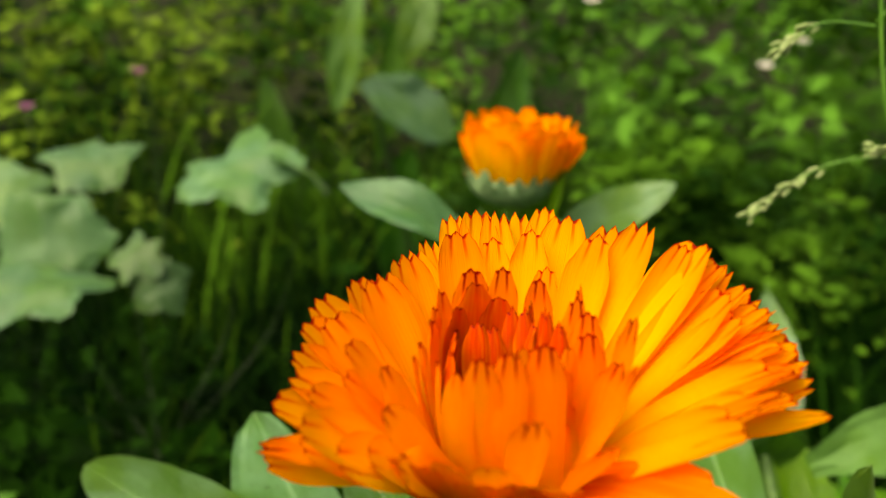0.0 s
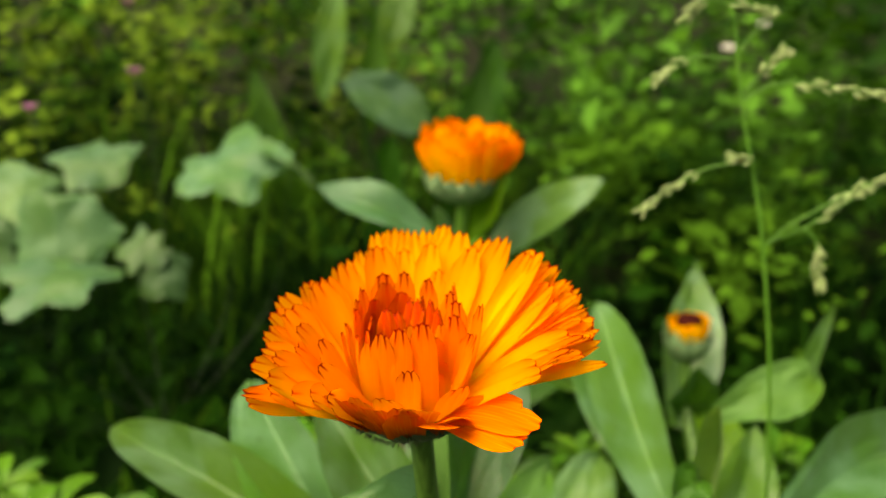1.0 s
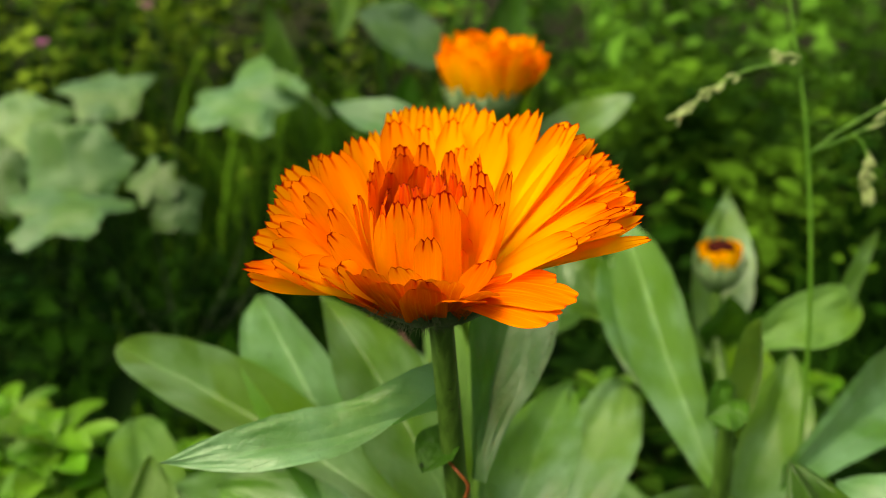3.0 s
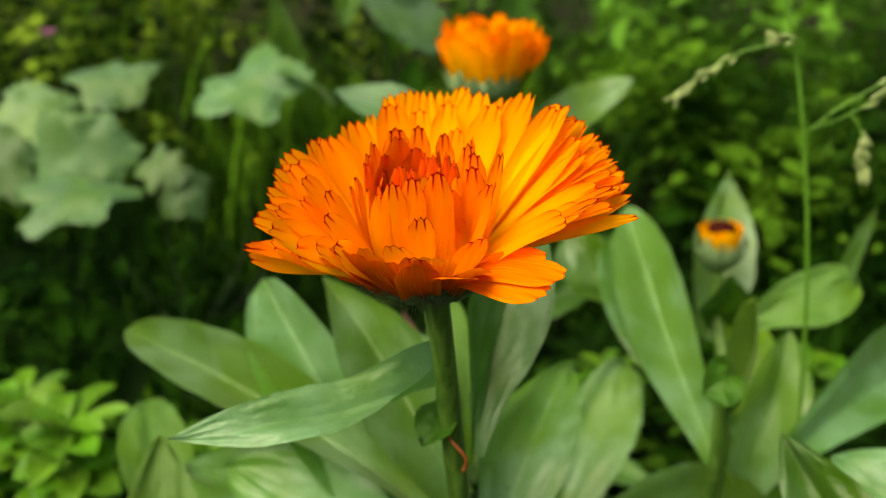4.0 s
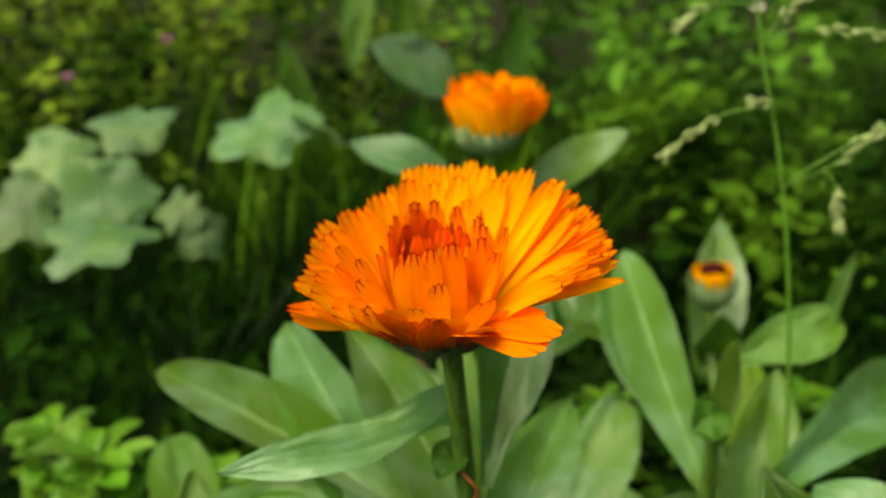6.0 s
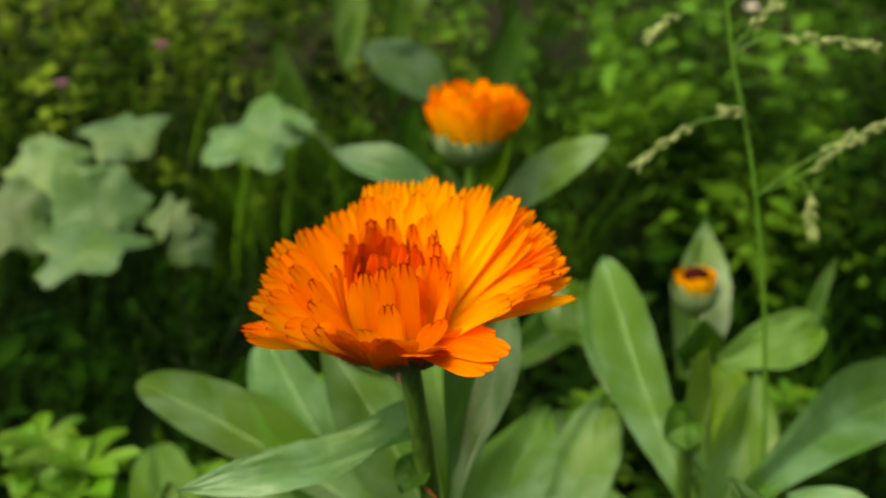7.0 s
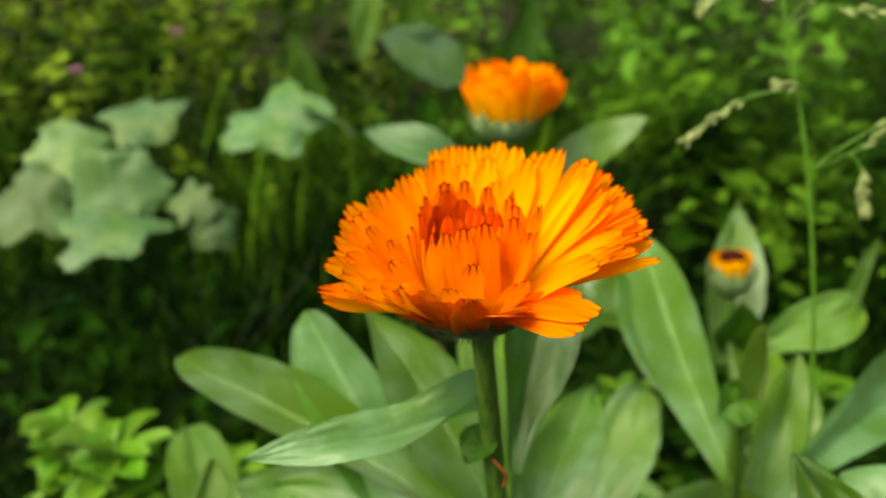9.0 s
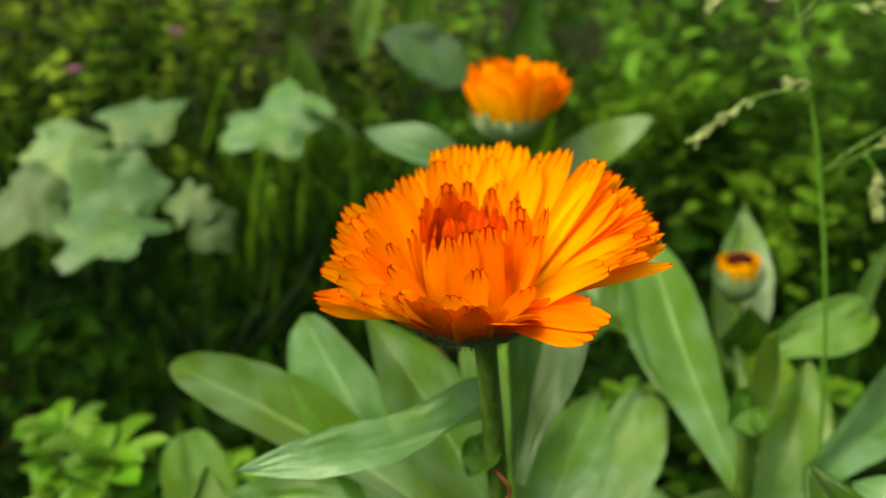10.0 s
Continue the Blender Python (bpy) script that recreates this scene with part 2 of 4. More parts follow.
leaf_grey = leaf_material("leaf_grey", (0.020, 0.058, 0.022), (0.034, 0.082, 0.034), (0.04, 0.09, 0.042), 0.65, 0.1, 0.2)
stem_green = stem_material("stem_green", (0.034, 0.095, 0.008), (0.085, 0.19, 0.026))
stem_light = stem_material("stem_light", (0.11, 0.28, 0.03), (0.2, 0.40, 0.06))
stem_grass = stem_material("stem_grass", (0.05, 0.16, 0.010), (0.085, 0.225, 0.018))
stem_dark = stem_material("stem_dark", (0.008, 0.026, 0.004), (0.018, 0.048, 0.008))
bract_green = stem_material("bract_green", (0.010, 0.028, 0.006), (0.03, 0.065, 0.014))
bract_soft = stem_material("bract_soft", (0.10, 0.19, 0.075), (0.20, 0.31, 0.14))
dry_brown = plain_material("dry_brown", (0.045, 0.024, 0.014), (0.085, 0.042, 0.024), 90, 0.8, 0.1)
white_petal = plain_material("white_petal", (0.62, 0.62, 0.52), (0.78, 0.77, 0.68), 200, 0.6, 0.3)
hair_pale = plain_material("hair_pale", (0.05, 0.075, 0.03), (0.11, 0.14, 0.065), 900, 0.5, 0.3)
floret_dark = plain_material("floret_dark", (0.07, 0.006, 0.004), (0.20, 0.014, 0.004), 700, 0.8, 0.15, 0.05)
eye_dark = plain_material("eye_dark", (0.012, 0.002, 0.002), (0.05, 0.006, 0.003), 600, 0.8, 0.0, 0.05)
curl_brown = plain_material("curl_brown", (0.32, 0.10, 0.02), (0.2, 0.05, 0.012), 500, 0.6)
spike_green = plain_material("spike_green", (0.20, 0.31, 0.08), (0.36, 0.44, 0.20), 700, 0.5, 0.25)
pink = plain_material("pink", (0.28, 0.08, 0.20), (0.38, 0.14, 0.28), 300, 0.5, 0.3)
# soil painted below its real tone to hold the shade under the leaves
soil = plain_material("soil", (0.008, 0.009, 0.004), (0.018, 0.020, 0.009), 30, 0.95, 0.0, 0.03)


# ---- builders ----
def part(name, bm, material, parent, label=""):
    """One mesh object under a thing or a part."""
    data = bpy.data.meshes.new(name)
    bm.to_mesh(data)
    bm.free()
    for p in data.polygons:
        p.use_smooth = True
    data.materials.append(material)
    ob = new(name, data)
    if parent is not None:
        ob.parent = parent
        ob.matrix_parent_inverse = Matrix.Translation(-parent.location)
    if label:
        tagged(ob, label)
    return ob


def thing(name, place, label, category, group=""):
    ob = new(name)
    ob.empty_display_size = 0.02
    ob.location = place
    return tagged(ob, label, category, group)


def sheet(rows, closed=False):
    """A bmesh grid from rows of points, with UV (u across, v along)."""
    bm = bmesh.new()
    uv = bm.loops.layers.uv.new("UVMap")
    grid = [[bm.verts.new(p) for p in row] for row in rows]
    nv, nu = len(rows) - 1, len(rows[0]) - (0 if closed else 1)
    for j in range(nv):
        for i in range(nu):
            k = (i + 1) % len(rows[0])
            f = bm.faces.new((grid[j][i], grid[j][k], grid[j + 1][k], grid[j + 1][i]))
            for loop, (a, b) in zip(f.loops, ((i, j), (i + 1, j), (i + 1, j + 1), (i, j + 1))):
                loop[uv].uv = (a / nu, b / nv)
    return bm


def along(points, t):
    """A point on a smooth curve that passes through all the points."""
    pts = [Vector(p) for p in points]
    n = len(pts) - 1
    k = min(int(t * n), n - 1)
    u = t * n - k
    p0, p1, p2, p3 = pts[max(0, k - 1)], pts[k], pts[k + 1], pts[min(n, k + 2)]
    return 0.5 * (2 * p1 + (p2 - p0) * u + (2 * p0 - 5 * p1 + 4 * p2 - p3) * u * u + (3 * p1 - p0 - 3 * p2 + p3) * u**3)


def tube(points, radii, sides=10, steps=16, ribs=0.0, rib_count=6):
    """A stem along a smooth curve through its points."""
    rows, last = [], None
    for j in range(steps + 1):
        t = j / steps
        p, q = along(points, t), along(points, min(1, t + 0.01))
        if t == 1:
            p, q = along(points, 0.99), along(points, 1)
        d = (q - p).normalized()
        side = (d.cross(Vector((0.3, 1, 0.1)))).normalized() if last is None else (last - d * last.dot(d)).normalized()
        last, up = side, d.cross(side)
        r = radii[0] + (radii[1] - radii[0]) * t
        c = q if t == 1 else p
        rows.append([c + (side * math.cos(a) + up * math.sin(a)) * r * (1 + ribs * math.cos(rib_count * a)) for a in (2 * math.pi * i / sides for i in range(sides))])
    bm = sheet(rows, closed=True)
    bm.faces.new(list(bm.verts)[:sides][::-1])
    bm.faces.new(list(bm.verts)[-sides:])
    return bm


def petal(base, tip, width, bend, cup, roll, rng, teeth=3, nv=11, jag=0.05, turn=0.0, taper=0.14, waist=0.42, blunt=0.06):
    """A strap petal with a toothed end, from base to tip. bend: bow to its inner face; cup: hollow across."""
    base, tip = Vector(base), Vector(tip)
    d = tip - base
    length = d.length
    d = d / length
    side = Vector((0, 0, 1)).cross(d)
    side = side.normalized() if side.length > 0.05 else Vector((1, 0, 0))
    face = d.cross(side) + Vector((0, -turn, 0))
    side = (Matrix.Rotation(roll, 3, d) @ face.cross(d)).normalized()
    face = d.cross(side).normalized()
    nu = teeth * 4
    skew, wob = rng.uniform(-0.12, 0.12), rng.uniform(0, 6.28)
    deep = [rng.uniform(0.6, 1.3) for _ in range(teeth + 1)]
    rows = []
    for j in range(nv + 1):
        v = j / nv
        prof = waist + (1 - waist) * math.sin(min(1.0, v / 0.8) * math.pi / 2) ** 1.2
        prof *= math.sqrt(1 - (0.3 + 0.7 * taper) * max(0.0, (v - 0.74) / 0.26) ** 2.2)
        row = []
        for i in range(nu + 1):
            u = 2 * i / nu - 1
            k = (i / nu) * teeth
            tooth = abs(k - math.floor(k) - 0.5) * 2
            notch = (jag * tooth * deep[min(teeth, int(round(k)))] if 0 < i < nu else jag * 0.8) + blunt * abs(u) ** 2.4
            reach = v * (1 - notch * max(0.0, (v - 0.55) / 0.45))
            x = u * prof * width / 2
            s = math.sin(math.pi * reach)
            h = bend * length * s + cup * width * (u * u - 0.3) * (0.4 + 0.6 * v) + 0.010 * width * math.cos(3 * math.pi * u) * v
            h += 0.03 * width * math.sin(7 * v + wob + 2 * u)
            row.append(base + d * (reach * length) + side * (x + skew * length * 0.12 * v * v) + face * h)
        rows.append(row)
    return sheet(rows)


def leaf(base, tip, width, up=(0, -0.3, 1), arch=0.08, fold=0.2, wave=0.06, droop=0.0, peak=0.58, blunt=0.8, foot=0.18, turn=0.0, nu=24, nv=28, seed=0, clasp=0.0, ripple=0.11, lip=0.0):
    """A leaf blade. arch: bow along; fold: lift of both halves from the midrib; droop: bend of the outer third; peak: where it is widest; lip: curl of one margin near the foot."""
    rng = random.Random(seed)
    base, tip, up = Vector(base), Vector(tip), Vector(up)
    d = tip - base
    length = d.length
    d = d / length
    side0 = d.cross(up).normalized()
    ph, ph2, lean = rng.uniform(0, 6.28), rng.uniform(0, 6.28), rng.uniform(-0.05, 0.05)
    turn = turn + rng.uniform(-0.35, 0.35)
    rows = []
    for j in range(nv + 1):
        v = j / nv
        if v < peak:
            prof = foot + (1 - foot) * math.sin(v / peak * math.pi / 2) ** 1.5
        else:
            prof = max(0.0, 1 - ((v - peak) / (1 - peak)) ** 2) ** blunt
        prof = max(prof, 0.015)
        side = Matrix.Rotation(turn * (v - 0.3), 3, d) @ side0
        face = side.cross(d).normalized()
        c = base + d * (v * length) + side0 * (lean * length * math.sin(math.pi * v))
        c = c + face * (arch * length * 4 * v * (1 - v)) - face * (droop * length * max(0.0, v - 0.6) ** 2 * 4)
        row = []
        for i in range(nu + 1):
            u = 2 * i / nu - 1
            edge = 1 + 0.03 * noise.noise((7 * v + ph, u, 0.3)) + 0.035 * noise.noise((19 * v + ph2, 2 * u, 0.7))
            x = u * prof * width / 2 * edge
            h = (fold + clasp * max(0.0, 1 - v / 0.4)) * width * abs(u) ** 1.12 * prof + wave * width * u * math.sin(9 * v + ph + (1.5 if u > 0 else 0)) + 0.35 * wave * width * math.sin(16 * v + ph2) * u * u
            h += ripple * width * noise.noise((3.2 * v + ph, 1.4 * u, ph2)) + 0.3 * ripple * width * noise.noise((9.0 * v + ph2, 4.0 * u, ph))
            if lip and u < 0:
                roll = lip * max(0.0, 1 - v / 0.45) ** 0.7 * max(0.0, -u - 0.25) / 0.75
                x, h = x * (1 - 0.45 * roll), h + roll * width * 0.55 * (1 + 0.12 * math.sin(34 * v))
            row.append(c + side * x + face * h)
        rows.append(row)
    return sheet(rows)


def lobed_leaf(centre, size, normal, ahead, lobes, rng, dish=0.12, rings=9, around=80):
    """A broad leaf with toothed lobes round a short stalk."""
    c, n = Vector(centre), Vector(normal).normalized()
    a = Vector(ahead)
    a = (a - n * a.dot(n)).normalized()
    b = n.cross(a)
    ph = rng.uniform(0, 6.28)
    rows = []
    for j in range(rings + 1):
        r = 0.03 + 0.97 * j / rings
        row = []
        for i in range(around):
            g = 2 * math.pi * i / around
            swing = abs(((lobes * g + ph) / (2 * math.pi)) % 1 * 2 - 1)
            lob = 0.76 + 0.32 * (1 - swing) ** 1.2 - 0.35 * max(0.0, -math.cos(g)) ** 10 + 0.22 * noise.noise((1.7 * math.cos(g) + ph, 1.7 * math.sin(g), ph))
            tooth = 1 - 0.11 * abs(((g * lobes * 2.5 / math.pi + 0.5 * math.sin(2 * g + ph)) % 1) - 0.5) * 2
            rad = size * r * (lob * tooth if j > rings - 2 else 1 - (1 - lob) * r)
            h = -dish * size * r * r + 0.045 * size * r * r * math.cos(lobes * g + ph + 0.4) + 0.10 * size * r * math.sin(2 * g + ph) + 0.06 * size * noise.noise((2.5 * r * math.cos(g), 2.5 * r * math.sin(g), ph))
            row.append(c + a * (rad * math.cos(g)) + b * (rad * math.sin(g) * 0.92) + n * h)
        rows.append(row)
    bm = bmesh.new()
    uv = bm.loops.layers.uv.new("UVMap")
    grid = [[bm.verts.new(p) for p in row] for row in rows]
    for j in range(rings):
        for i in range(around):
            k = (i + 1) % around
            f = bm.faces.new((grid[j][i], grid[j][k], grid[j + 1][k], grid[j + 1][i]))
            for loop, (ii, jj) in zip(f.loops, ((i, j), (i + 1, j), (i + 1, j + 1), (i, j + 1))):
                loop[uv].uv = ((ii * lobes / around) % 1.0 if ii < around else 1.0, jj / rings)
    bm.faces.new([v for v in grid[0]][::-1])
    return bm


def ball(centre, radii, turn=None, seg=10, rings=7):
    bm = bmesh.new()
    m = Matrix.Translation(centre) @ (turn.to_4x4() if turn is not None else Matrix()) @ Matrix.Diagonal((*radii, 1))
    bmesh.ops.create_uvsphere(bm, u_segments=seg, v_segments=rings, radius=1, matrix=m)
    return bm


def facing(direction):
    return Vector(direction).to_track_quat("Z", "Y").to_matrix()


def scatter(name, label, category, places, sizes, lean, slim, material, rng, kind="stuff", bend=0.25):
    """Many small leaves in one mesh. places: n x 3; lean: how far the blades tip away from lying flat, 0 to 1."""
    n = len(places)
    az = rng.uniform(0, 2 * np.pi, n)
    el = rng.normal(0.1, 0.55 * lean + 0.05, n)
    d = np.stack([np.cos(az) * np.cos(el), np.sin(az) * np.cos(el), np.sin(el)], 1)
    up = np.stack([rng.normal(0, lean, n), rng.normal(-0.2, lean, n), np.ones(n)], 1)
    s = np.cross(d, up)
    s /= np.linalg.norm(s, axis=1)[:, None]
    f = np.cross(s, d)
    L, W = sizes[:, None], (sizes * slim)[:, None]
    P = np.asarray(places)
    lift, b = 0.18 * W, bend * L
    v = np.stack([
        P,
        P + d * L * 0.3 + s * W * 0.42 + f * lift,
        P + d * L * 0.32 + f * 0.0,
        P + d * L * 0.3 - s * W * 0.42 + f * lift,
        P + d * L * 0.65 + s * W * 0.4 + f * (lift - b * 0.35),
        P + d * L * 0.67 - f * b * 0.4,
        P + d * L * 0.65 - s * W * 0.4 + f * (lift - b * 0.35),
        P + d * L - f * b,
    ], 1).reshape(-1, 3)
    faces = np.array([(0, 1, 2), (0, 2, 3), (1, 4, 5), (1, 5, 2), (2, 5, 6), (2, 6, 3), (4, 7, 5), (5, 7, 6)])
    allf = (faces[None] + 8 * np.arange(n)[:, None, None]).reshape(-1, 3)
    data = bpy.data.meshes.new(name)
    data.from_pydata(v.tolist(), [], allf.tolist())
    data.polygons.foreach_set("use_smooth", [True] * len(data.polygons))
    data.materials.append(material)
    return tagged(new(name, data), label, category, "", kind)


def blades(name, label, category, roots, heights, widths, material, rng, spread=0.5):
    """Many grass blades in one mesh, each bowed to one side."""
    n, k = len(roots), 6
    az = rng.uniform(0, 2 * np.pi, n)
    out = np.stack([np.cos(az), np.sin(az), np.zeros(n)], 1)
    s = np.stack([-np.sin(az), np.cos(az), np.zeros(n)], 1)
    bow = rng.uniform(0.1, spread, n)[:, None] * heights[:, None]
    rows = []
    for j in range(k + 1):
        t = j / k
        c = np.asarray(roots) + np.array([0, 0, 1.0]) * heights[:, None] * (t - 0.25 * t**3) + out * bow * t * t
        w = widths[:, None] * (1 - t**1.6) * 0.5 + 0.0001
        rows += [c - s * w, c + s * w]
    v = np.stack(rows, 1).reshape(-1, 3)
    f = np.array([(2 * j, 2 * j + 1, 2 * j + 3, 2 * j + 2) for j in range(k)])
    allf = (f[None] + 2 * (k + 1) * np.arange(n)[:, None, None]).reshape(-1, 4)
    data = bpy.data.meshes.new(name)
    data.from_pydata(v.tolist(), [], allf.tolist())
    data.polygons.foreach_set("use_smooth", [True] * len(data.polygons))
    data.materials.append(material)
    return tagged(new(name, data), label, category, "", "stuff")


# ---- ground ----
def ground_sheet():
    near = [x * 0.05 for x in range(-40, 41)]
    far = [-400, -120, -40, -12, -5, -3]
    line = far + near + [-x for x in reversed(far)]
    bm = bmesh.new()
    grid = [[bm.verts.new((x, y + 0.6, 0.035 * noise.noise((x * 3, y * 3, 0)) + 0.012 * noise.noise((x * 14, y * 14, 4)) if max(abs(x), abs(y)) < 3 else 0.0)) for x in line] for y in line]
    for r0, r1 in zip(grid, grid[1:]):
        for i in range(len(line) - 1):
            bm.faces.new((r0[i], r0[i + 1], r1[i + 1], r1[i]))
    return tagged(part("ground", bm, soil, None), "dark brown garden soil, deepened for the shade under dense plants", "ground", "", "structure")


ground = ground_sheet()

# ---- the marigold in full bloom ----
HEART = Vector((0.0105, 0.092, 0.349))


def outward(az, el):
    a, e = radians(az), radians(el)
    return Vector((math.cos(a) * math.cos(e), math.sin(a) * math.cos(e), math.sin(e)))


def add_petal(head, heart, az, el, reach, width, material, rng, root, bend, cup=0.12, roll=0.0, drop=0.002, nv=15, turn=0.0, jag=0.05, taper=0.14, waist=0.42, blunt=0.06):
    flat = Vector((math.cos(radians(az)), math.sin(radians(az)), 0))
    base = heart + flat * root - Vector((0, 0, drop))
    tip = heart + outward(az, el) * reach
    return part("petal", petal(base, tip, width, bend, cup, roll, rng, 3, nv, jag, turn, taper, waist, blunt), material, head)


marigold = thing("calendula_plant", (0.016, 0.150, 0.0), "orange pot marigold in full bloom on a green hairy stem", "flower", "marigolds")
part("stem", tube([(0.016, 0.150, -0.01), (0.0155, 0.141, 0.09), (0.0142, 0.128, 0.18), (0.0123, 0.1125, 0.265), (0.0088, 0.0940, 0.3420)], (0.0032, 0.0021), 14, 36, 0.05, 7), stem_green, marigold)
rng = random.Random(4)


def involucre(heart, radius, height, material, parent, seed, lean=(0, 0), rise=0.0):
    """The green cup under the petals."""
    rng = random.Random(seed)
    rows = []
    for r, z in ((0.22, -1.0), (0.42, -0.98), (0.7, -0.82), (0.92, -0.5), (1.0, -0.2), (0.9, -0.05), (0.4, 0.0), (0.02, 0.0)):
        rows.append([heart + Vector((math.cos(a) * r * radius + lean[0] * z, math.sin(a) * r * radius + lean[1] * z, z * height)) for a in (2 * math.pi * i / 28 for i in range(28))])
    cup = part("flower_head", sheet(rows, True), material, parent, "")
    for i in range(22):
        a = 2 * math.pi * i / 22 + rng.uniform(-0.08, 0.08)
        o = Vector((math.cos(a), math.sin(a), 0))
        p0 = heart + o * radius * 0.45 + Vector((lean[0] * -1, lean[1] * -1, -height * 0.98))
        p1 = heart + o * radius * rng.uniform(1.08, 1.22) + Vector((0, 0, height * (rise + rng.uniform(-0.15, 0.15))))
        part("bract", leaf(p0, p1, radius * 0.34, o + Vector((0, 0, -0.6)), 0.16, -0.1, 0.02, 0, 0.4, 0.7, 0.6, 0, 4, 8, i), material, cup)
    return cup


head = involucre(HEART + Vector((-0.0042, 0, -0.0004)), 0.0110, 0.0066, bract_green, marigold, 3, (-0.0030, -0.0010), 0.22)
CROWN = HEART + Vector((-0.0032, 0, 0.0008))


def rays(rows, material, root=0.0095, bend=(0.0, 0.04), cup=(0.1, 0.22), turn=0.0, jag=0.06, taper=0.25, waist=0.5, blunt=0.05, sway=0.1, drop=0.0015):
    """One petal a row: azimuth and rise in degrees, reach and width in mm."""
    for az, el, reach, wide in rows:
        add_petal(head, CROWN, az, el, reach / 1000, wide / 1000, material, rng, root, rng.uniform(*bend), rng.uniform(*cup), rng.uniform(-sway, sway), drop, turn=turn, jag=jag * rng.uniform(0.4, 0.75), taper=taper, waist=waist, blunt=blunt)


# the high rim behind the heart, two rows deep
rays([(107, 32, 37.2, 5.2), (100, 33, 37.5, 6.2), (94, 34, 36.6, 5.2), (89, 32, 37.8, 6.4), (82, 32, 39.1, 5.2), (74, 33, 37.1, 7.4), (60, 35, 35.3, 6.4), (50, 40, 34.8, 6.2), (113, 27, 35.5, 5.0), (121, 30, 32.0, 6.0), (128, 33, 29.5, 6.4), (45, 33, 31.0, 6.6)], petal_outer, turn=0.3, jag=0.07)
rays([(111, 43, 29.5, 6.4), (134, 41, 27.7, 6.4), (146, 39, 26.5, 6.0)], petal_warm, turn=0.4, jag=0.06)
rays([(83, 39, 31.3, 5.6), (59, 43, 30.3, 6.2), (96, 38, 30.0, 5.6)], petal_outer, turn=0.35, jag=0.04, blunt=0.12)
rays([(75, 41, 24.8, 4.4)], petal_warm, turn=0.3, jag=0.05, blunt=0.1)
# the flank in the shade of its own bowl, shade painted as petal_warm's orange
rays([(159, 42, 25.8, 6.6), (156, 37, 27.5, 6.4), (166, 32, 28.9, 6.2), (175, 29, 28.1, 6.2), (177, 34, 26.1, 6.8), (-175, 25, 27.7, 6.2), (-166, 22, 27.3, 6.0), (-161, 18, 28.6, 5.4), (-162, 37, 24.0, 5.6), (-153, 24, 26.5, 5.6), (-157, 30, 23.0, 5.6)], petal_warm, turn=0.6, sway=0.2, jag=0.06)
rays([(-145, 19, 27.9, 6.4), (-149, 15, 26.5, 6.2), (-153, 9, 29.3, 5.6), (-146, 11, 23.5, 6.2), (-140, 14, 24.0, 6.4), (-132, 17, 22.5, 6.0)], petal_outer, turn=0.9, jag=0.05, waist=0.6)
rays([(-152, 11, 30.4, 4.4)], petal_inner, turn=0.4)
# the flank that the light falls on, painted in the yellower petal_outer
rays([(30, 38, 34.9, 8.6), (38, 34, 33.0, 5.6), (17, 33, 31.9, 7.4), (13, 26, 34.6, 7.6), (9, 30, 31.0, 6.0)], petal_outer, cup=(0.1, 0.2), turn=0.05, jag=0.045, waist=0.5, sway=0.12)
rays([(27, 32, 35.5, 6.6), (22, 27, 35.2, 5.6), (21, 24, 36.4, 5.4), (4, 22, 35.1, 6.2), (0, 20, 35.3, 5.6), (-3, 18, 35.0, 6.4), (-8, 24, 31.0, 5.8), (-20, 22, 29.0, 6.0)], petal_outer, cup=(0.16, 0.3), turn=0.4, jag=0.055, waist=0.5, sway=0.28)
rays([(24, 35, 34.2, 3.6), (18, 30, 35.0, 3.4), (10, 28, 34.8, 3.6), (6, 25, 35.0, 3.2), (2, 24, 33.5, 3.4), (-6, 21, 34.2, 3.6), (34, 39, 33.4, 4.0), (-13, 19, 32.5, 3.2)], petal_outer, bend=(0.0, 0.06), cup=(0.25, 0.4), turn=0.3, jag=0.05, waist=0.6, sway=0.5)
rays([(-36, 22, 29.4, 5.6), (-28, 23, 27.0, 5.2)], petal_outer, turn=0.5, jag=0.04, waist=0.7)
rays([(-10, 14, 35.6, 2.8)], petal_outer, bend=(0.04, 0.05), turn=0.8, jag=0.03, taper=0.5)
rays([(-20, 23, 32.1, 2.4), (-11, 23, 33.6, 2.2), (50, 32, 33.6, 2.2)], petal_inner, cup=(0.3, 0.45), turn=0.3)
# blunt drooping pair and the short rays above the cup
rays([(-46, 10, 32.0, 7.0), (-51, 6.5, 31.4, 6.8), (-40, 12, 26.0, 5.0)], petal_back_shaded, 0.0085, (0.05, 0.08), (-0.12, -0.06), 0.5, 0.05, 0.15, 0.75, 0.1)
rays([(-72, 13, 25.8, 6.6), (-64, 14, 24.0, 6.2), (-80, 20, 25.0, 6.6)], petal_back_shaded, 0.0088, (0.04, 0.08), (-0.1, 0.05), 0.0, 0.05, 0.12, 0.8, 0.1, 0.1, 0.0048)
rays([(-56, 25, 18.8, 6.0), (-95, 24, 24.6, 4.8), (-88, 20, 23.0, 5.4)], petal_flush, 0.0090, (-0.03, 0.03), (0.0, 0.08), 0.0, 0.05, 0.12, 0.8, 0.1, 0.1, 0.0042)
